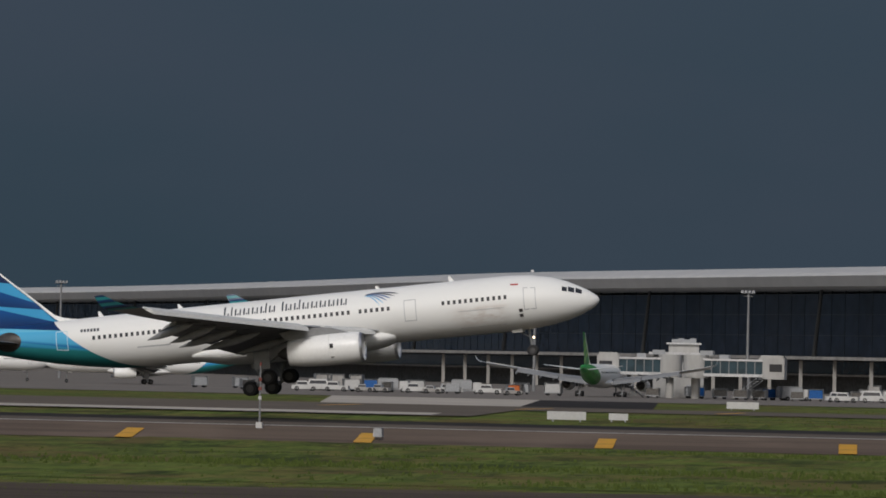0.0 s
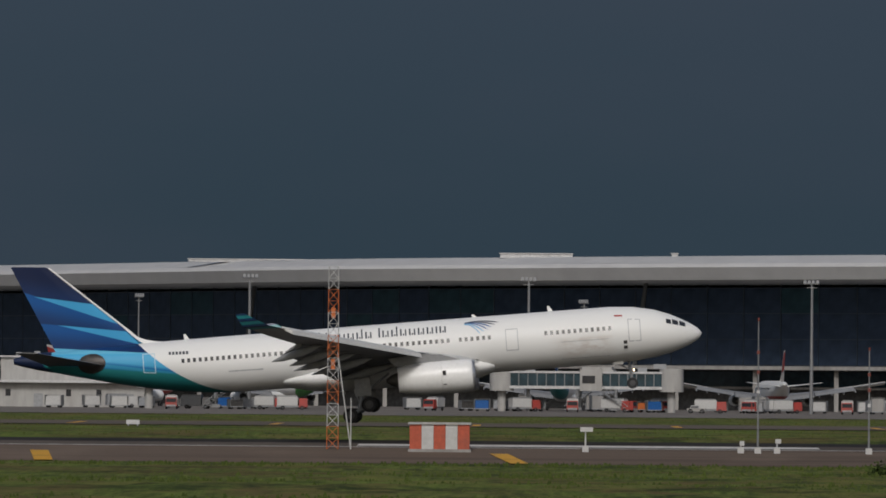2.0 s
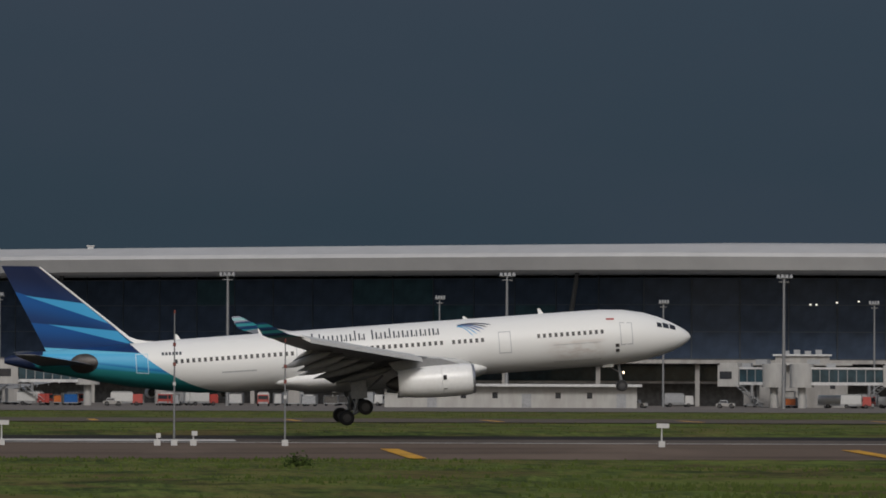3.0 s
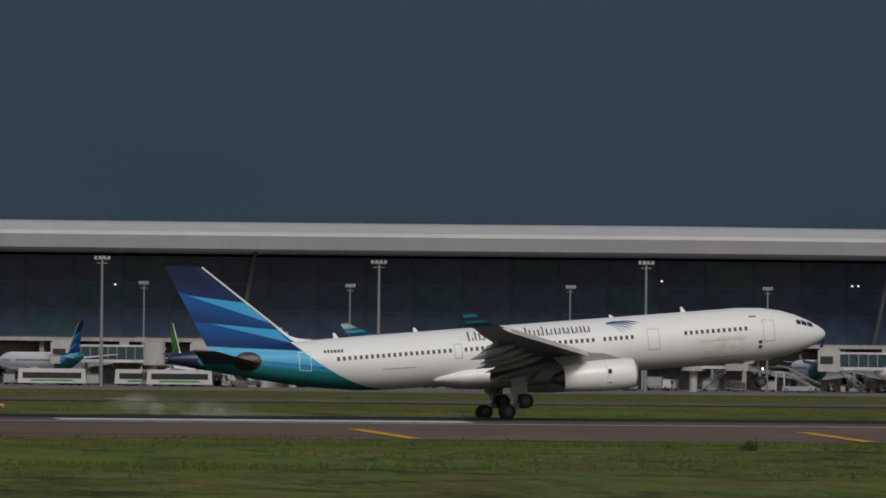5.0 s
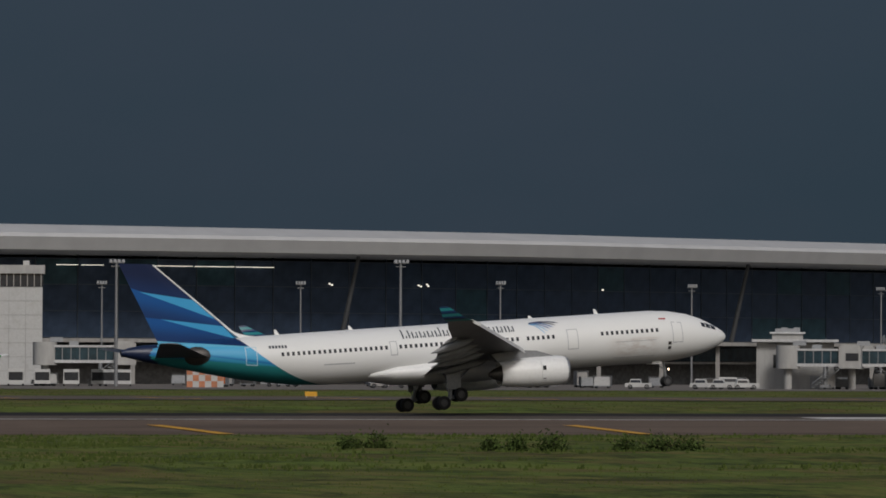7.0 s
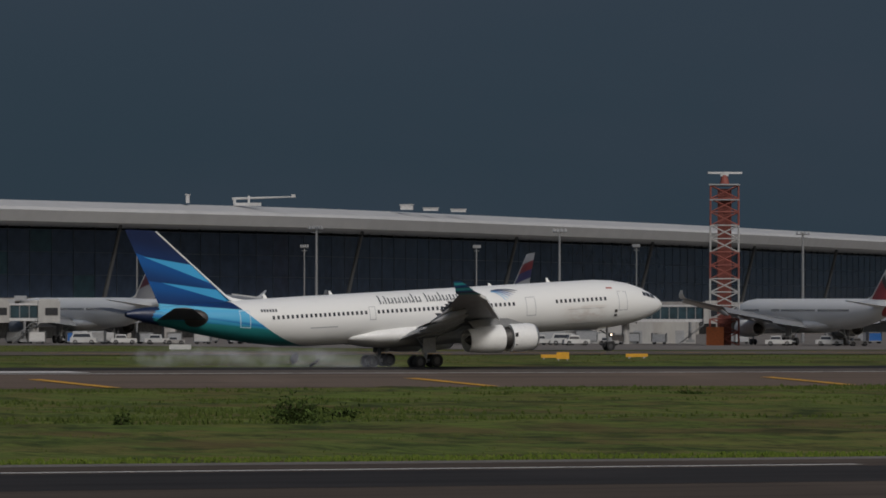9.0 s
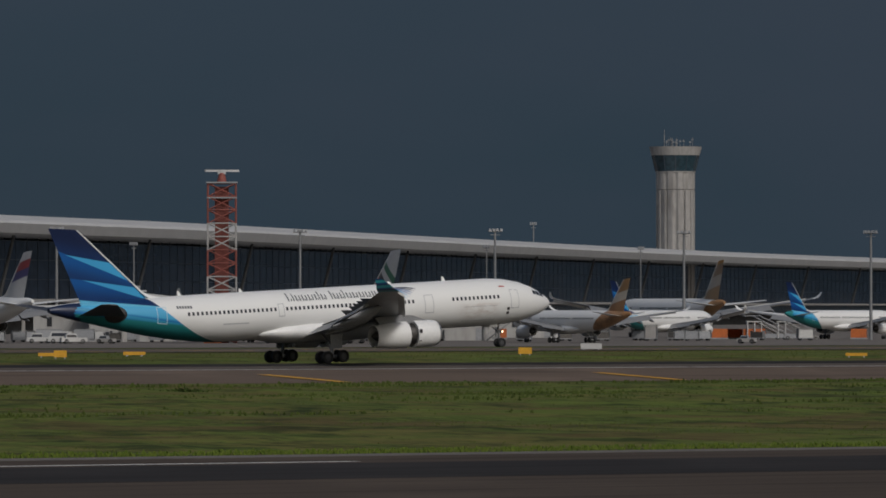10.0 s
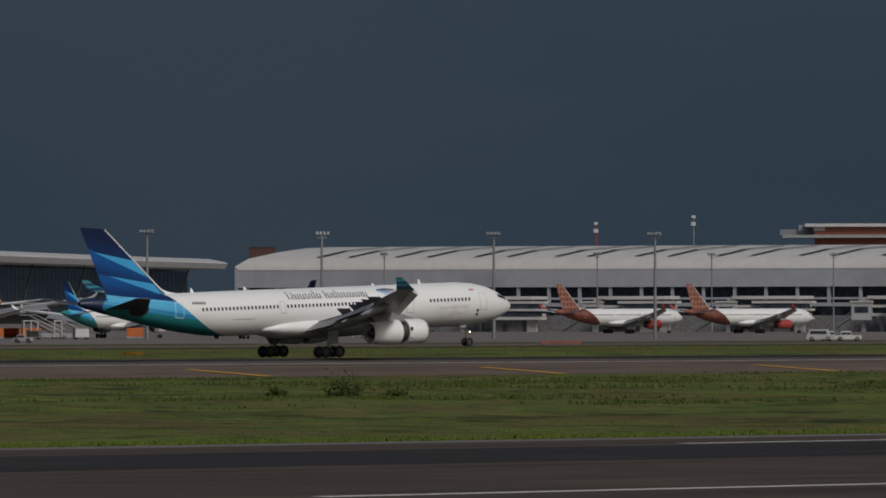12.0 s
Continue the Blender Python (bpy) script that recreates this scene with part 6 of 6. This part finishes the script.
# ---- parked aircraft ----
NK = 0.7      # narrow-body jets against the wide one
SKIN = {
    "waves": (livery_waves(NK), fin_waves(NK), TEAL_PAINT, WHITE, "white jet with a blue banded fin parked at the terminal"),
    "green": (livery_plain("white_skin_green_tail", NK, (0.05, 0.3, 0.05)), fin_bands("green_lime_fin", NK, [(0.03, 0.28, 0.05), (0.24, 0.5, 0.05), (0.03, 0.3, 0.06), (0.22, 0.48, 0.05), (0.03, 0.3, 0.06), (0.22, 0.48, 0.05), (0.03, 0.3, 0.06)], -2.6), GREEN, WHITE, "white jet with a green and lime tail parked nose-in"),
    "red": (livery_plain("white_skin_plain", NK, None, belly=(0.4, 0.04, 0.03)), fin_bands("red_white_fin", NK, [(0.6, 0.58, 0.55), (0.4, 0.04, 0.03), (0.4, 0.04, 0.03), (0.7, 0.68, 0.66)]), WHITE, WHITE, "white jet with a red and white fin"),
    "multi": (livery_plain("white_skin_lime_tail", NK, (0.3, 0.3, 0.06), start=-53), fin_bands("red_yellow_fin", NK, [(0.2, 0.33, 0.05), (0.5, 0.3, 0.03), (0.35, 0.03, 0.04), (0.6, 0.55, 0.55)]), WHITE, WHITE, "white jet with a red and yellow fin"),
    "sand": (livery_plain("white_skin_sand_tail", NK, (0.36, 0.2, 0.1), start=-49), fin_bands("sand_fin", NK, [(0.34, 0.18, 0.08), (0.62, 0.55, 0.45), (0.36, 0.2, 0.08), (0.4, 0.22, 0.08)]), SAND, WHITE, "white jet with a sand and gold tail"),
    "brick": (livery_plain("white_skin_brick_tail", NK, (0.17, 0.048, 0.032), start=-46), fin_grid("brick_woven_fin", NK), BRICK_RED, RED, "white jet with a brick-red woven tail and a red engine"),
    "maroon": (livery_plain("pale_grey_skin", 1.0, None), fin_bands("maroon_fin", 1.0, [(0.5, 0.48, 0.47), (0.16, 0.03, 0.05), (0.16, 0.03, 0.05), (0.5, 0.48, 0.47)]), WHITE, GREY, "pale wide-body jet with a maroon fin at a bridge"),
    "redblue": (livery_plain("white_wide_skin", 1.0, None), fin_bands("white_red_blue_fin", 1.0, [(0.65, 0.64, 0.62), (0.65, 0.64, 0.62), (0.08, 0.07, 0.2), (0.36, 0.05, 0.05), (0.66, 0.64, 0.62), (0.66, 0.64, 0.62)]), WHITE, WHITE, "white wide-body jet with a red and blue marked fin"),
    "flag": (livery_plain("white_wide_skin_red_tail", 1.0, (0.4, 0.04, 0.04), start=-57), fin_bands("green_white_red_fin", 1.0, [(0.4, 0.04, 0.05), (0.05, 0.05, 0.05), (0.62, 0.6, 0.58), (0.04, 0.17, 0.1), (0.6, 0.6, 0.58)], -4.5), WHITE, WHITE, "white wide-body jet with a green, white and red fin"),
    "gold": (livery_plain("white_wide_skin_gold", 1.0, (0.36, 0.2, 0.08), start=-55), fin_bands("gold_grey_fin", 1.0, [(0.34, 0.22, 0.12), (0.5, 0.45, 0.38), (0.3, 0.2, 0.12), (0.5, 0.24, 0.04)]), SAND, WHITE, "white wide-body jet with a gold tail far across the apron"),
}
WIDE = ("maroon", "redblue", "flag", "gold")
made = {}
for look_, az, r, turn, stretch in (
        ("green", -8.11, 1190, -80, 1), ("waves", -11.88, 1290, 178, 1), ("green", -13.53, 1310, -4, 1), ("red", -3.46, 1268, -52, 1), ("green", -2.03, 1230, -113, 1), ("waves", 0.32, 1235, -84, 1), ("red", 2.05, 1240, -96, 1),
        ("waves", 8.77, 1205, -112, 1), ("green", 10.07, 1200, 74, 1), ("green", 16.55, 1180, -162, 1), ("multi", 15.90, 1200, -113, 1), ("waves", 15.15, 1215, -97, 1),
        ("maroon", 25.91, 1215, -114, 1), ("redblue", 29.03, 1215, -114, 0.95), ("flag", 31.97, 1190, -115, 1.08), ("sand", 34.10, 1200, -122, 1), ("waves", 34.84, 1290, -60, 1), ("gold", 34.93, 1430, -112, 0.9),
        ("waves", 36.33, 1345, -56, 1), ("waves", 37.52, 1310, -124, 1), ("brick", 40.50, 1560, -41, 1), ("brick", 41.58, 1560, -41, 1)):
    k = 1.0 if look_ in WIDE else NK
    sx = stretch * (1.0 if look_ in WIDE else 0.6 / NK)
    m = spot(az, r, 0.0, turn) @ pose(31.8 * k * sx, 0, 5.43 * k + 0.05)
    if look_ not in made:
        a, b_, c_, d_, lab = SKIN[look_]
        made[look_] = jet("parked_airliner", m, lab, a, b_, c_, k=k, nacelle=d_, group="parked airliners", tip=RED if look_ == "brick" else None)[0]
        made[look_].scale = (sx, 1, 1)
    else:
        copy_thing(made[look_], m)

# boarding stairs
def air_stair(az, r, turn):
    root = thing("boarding_stair", spot(az, r, 0, turn), "mobile boarding stair on a small truck", "boarding stairs", "boarding stairs")
    s_ = Shape()
    for i in range(12):
        s_.box(-3 + i * 0.5, 0, 0.6 + i * 0.25, 0.52, 1.5, 0.1)
    s_.add([(-3.2, -0.8, 0.5), (3.2, -0.8, 3.6), (3.2, -0.8, 3.2), (-3.2, -0.8, 0.1), (-3.2, -0.7, 0.5), (3.2, -0.7, 3.6), (3.2, -0.7, 3.2), (-3.2, -0.7, 0.1)], [(0, 1, 2, 3), (7, 6, 5, 4), (0, 4, 5, 1), (1, 5, 6, 2), (2, 6, 7, 3), (3, 7, 4, 0)])
    part("steps", s_, BUS_WHITE, root)
    part("platform", Shape().box(3.8, 0, 3.4, 1.6, 1.8, 0.2).box(3.0, 0, 0.3, 0.2, 1.5, 3.1).box(4.4, 0, 0.3, 0.2, 1.5, 3.1), BUS_WHITE, root)
    part("rail", Shape().rod((-3.2, -0.8, 1.5), (3.2, -0.8, 4.6), 0.07).rod((3.2, -0.8, 4.6), (4.6, -0.8, 4.6), 0.07), GREY, root)
    part("truck", Shape().box(0.5, 0, 0.35, 5.5, 1.7, 0.8), GREY, root)
    for x in (-1.6, 2.6):
        for y in (-0.75, 0.75):
            add_wheel(wheel_mesh(0.38, 0.25), root, x, y, 0.38)


for row in ((10.49, 1180, 180), (11.06, 1185, 175), (13.39, 1185, 170), (13.13, 1185, 10), (15.08, 1180, 185), (36.00, 1320, 175), (35.74, 1330, 170), (35.80, 1330, 175), (16.77, 1195, 185), (38.48, 1330, 180)):
    air_stair(*row)
# red baggage containers beside the far stands
CONT = thing("baggage_container", spot(33.06, 1330), "red closed baggage container on the apron", "container", "red baggage containers")
part("box", Shape().box(0, 0, 0.4, 3.0, 1.8, 1.7), ORANGE, CONT)
part("base", Shape().box(0, 0, 0.12, 3.2, 1.9, 0.28), GREY, CONT)
for az in (33.20, 33.34, 35.33, 35.45, 35.59, 36.48, 33.05, 33.19, 33.35, 33.49, 33.03, 33.20, 33.36, 35.45, 35.64):
    copy_thing(CONT, spot(az, 1330, 0, 5))


# ---- bushes in the near field ----
def bush(az, r, w, h, seed):
    rng_ = np.random.default_rng(seed)
    n = int(650 * max(0.6, w / 3))
    w, h = w * 1.15, h * 1.15
    u = rng_.normal(0, 0.42, (n, 3))
    c_ = np.stack([u[:, 0] * w / 2, u[:, 1] * w / 3, np.abs(u[:, 2]) * h * 0.9 + 0.05], 1)
    s_ = Shape()
    for p, q in zip(c_, rng_.normal(0, 1, (n, 6))):
        a, b2 = Vector(q[:3]).normalized() * 0.16, Vector(q[3:]).normalized() * 0.09
        p = Vector(p)
        s_.add([p - a, p + b2, p + a, p - b2], [(0, 1, 2, 3)])
    root = thing("bush", spot(az, r, LOW), "dark green ragged bush in the airfield grass", "bush", "field bushes")
    ob_ = new("foliage", s_.mesh("foliage", LEAF))
    ob_.parent = root
    stems = Shape()
    for i in range(6):
        stems.rod((0, 0, -0.05), (rng_.normal(0, w / 5), rng_.normal(0, 0.3), h * 0.7), 0.04, 0.015, 5)
    part("stems", stems, BARK, root)


LEAF = tuft_material("bush_leaves", (0.03, 0.045, 0.014), (0.075, 0.11, 0.03))
BARK = paint("bush_stems", (0.06, 0.045, 0.03), 0.9)
for i, (az, r, w, h) in enumerate(((20.35, 530, 1.8, 0.9), (20.56, 530, 2.2, 1.2), (21.51, 530, 1.4, 1.0), (21.72, 528, 1.8, 1.1), (22.00, 528, 2.6, 1.3), (22.63, 528, 2.2, 1.0), (22.91, 526, 2.8, 1.2), (23.15, 526, 2.4, 1.1), (27.62, 452, 3.8, 1.7),
                                   (26.19, 432, 1.0, 0.9), (28.04, 470, 2.0, 0.7), (38.22, 565, 3.4, 1.7), (37.65, 570, 1.8, 0.7), (38.64, 570, 1.8, 0.7), (30.88, 610, 3.0, 0.35), (27.69, 470, 3.0, 1.2), (20.32, 540, 1.5, 0.9), (14.65, 545, 1.2, 0.7), (2.95, 540, 2.2, 0.9))):
    bush(az, r, w, h, i)


# ---- tyre smoke: thin rigid puffs that rise behind the wheels ----
def smoke_material():
    m, nt, b = blank("thin_tyre_smoke", 1.0)
    v = coords(nt)
    b.inputs["Base Color"].default_value = (0.78, 0.82, 0.9, 1)
    b.inputs["Specular IOR Level"].default_value = 0
    b.inputs["Subsurface Weight"].default_value = 0.0
    sp_ = nt.nodes.new("ShaderNodeSeparateXYZ")
    nt.links.new(v, sp_.inputs[0])
    far = math_node(nt, "ADD", math_node(nt, "POWER", math_node(nt, "DIVIDE", sp_.outputs[0], 5.0), 2.0), math_node(nt, "POWER", math_node(nt, "DIVIDE", sp_.outputs[2], 1.5), 2.0))
    core = math_node(nt, "MAXIMUM", math_node(nt, "SUBTRACT", 1.0, far), 0.0)
    info = nt.nodes.new("ShaderNodeObjectInfo")
    n = nt.nodes.new("ShaderNodeTexNoise")
    n.noise_dimensions = "4D"
    n.inputs["Scale"].default_value, n.inputs["Detail"].default_value = 0.45, 5
    nt.links.new(v, n.inputs["Vector"])
    nt.links.new(math_node(nt, "MULTIPLY", info.outputs["Random"], 40.0), n.inputs["W"])
    a = both(nt, math_node(nt, "MULTIPLY", core, 0.12), spread(nt, n.outputs[0], 0.36, 0.7))
    nt.links.new(a, b.inputs["Alpha"])
    return m


SMOKE = smoke_material()
PUFFS = []
rng = random.Random(31)
s = Shape()
s.loft([[(5.0 * max(0.02, math.cos(ph)) * math.cos(2 * math.pi * i / 20), 1.2 * max(0.02, math.cos(ph)) * math.sin(2 * math.pi * i / 20), 1.5 * math.sin(ph)) for i in range(20)] for ph in [-math.pi / 2 + math.pi * e / 10 for e in range(11)]])
PUFF = s.mesh("smoke_puff", SMOKE, 180)
for x, y, t0, size in [(106 + 4.2 * i, 632, 4.75 + 0.05 * i, 1.0) for i in range(8)] + [(312 + 2.9 * i, 632, 8.3 + 0.06 * i, 1.0) for i in range(12)]:
    ob = tagged(new("smoke_puff", PUFF), "thin grey-blue puff of tyre smoke on the runway", "smoke", "tyre smoke puffs")
    ob.scale = (rng.uniform(0.8, 1.2), 1, rng.uniform(0.8, 1.15))
    PUFFS.append((ob, x, y + rng.uniform(-1, 1), t0))


def smoke_motion():
    for ob, x, y, t0 in PUFFS:
        walk(ob, [(0, pose(x, y, -5)), (t0 - 0.1, pose(x, y, -5)), (t0 + 0.25, pose(x + 0.8, y, 0.9)), (12, pose(x + (4 if t0 < 8 else 26), y, 1.3))])


motions()
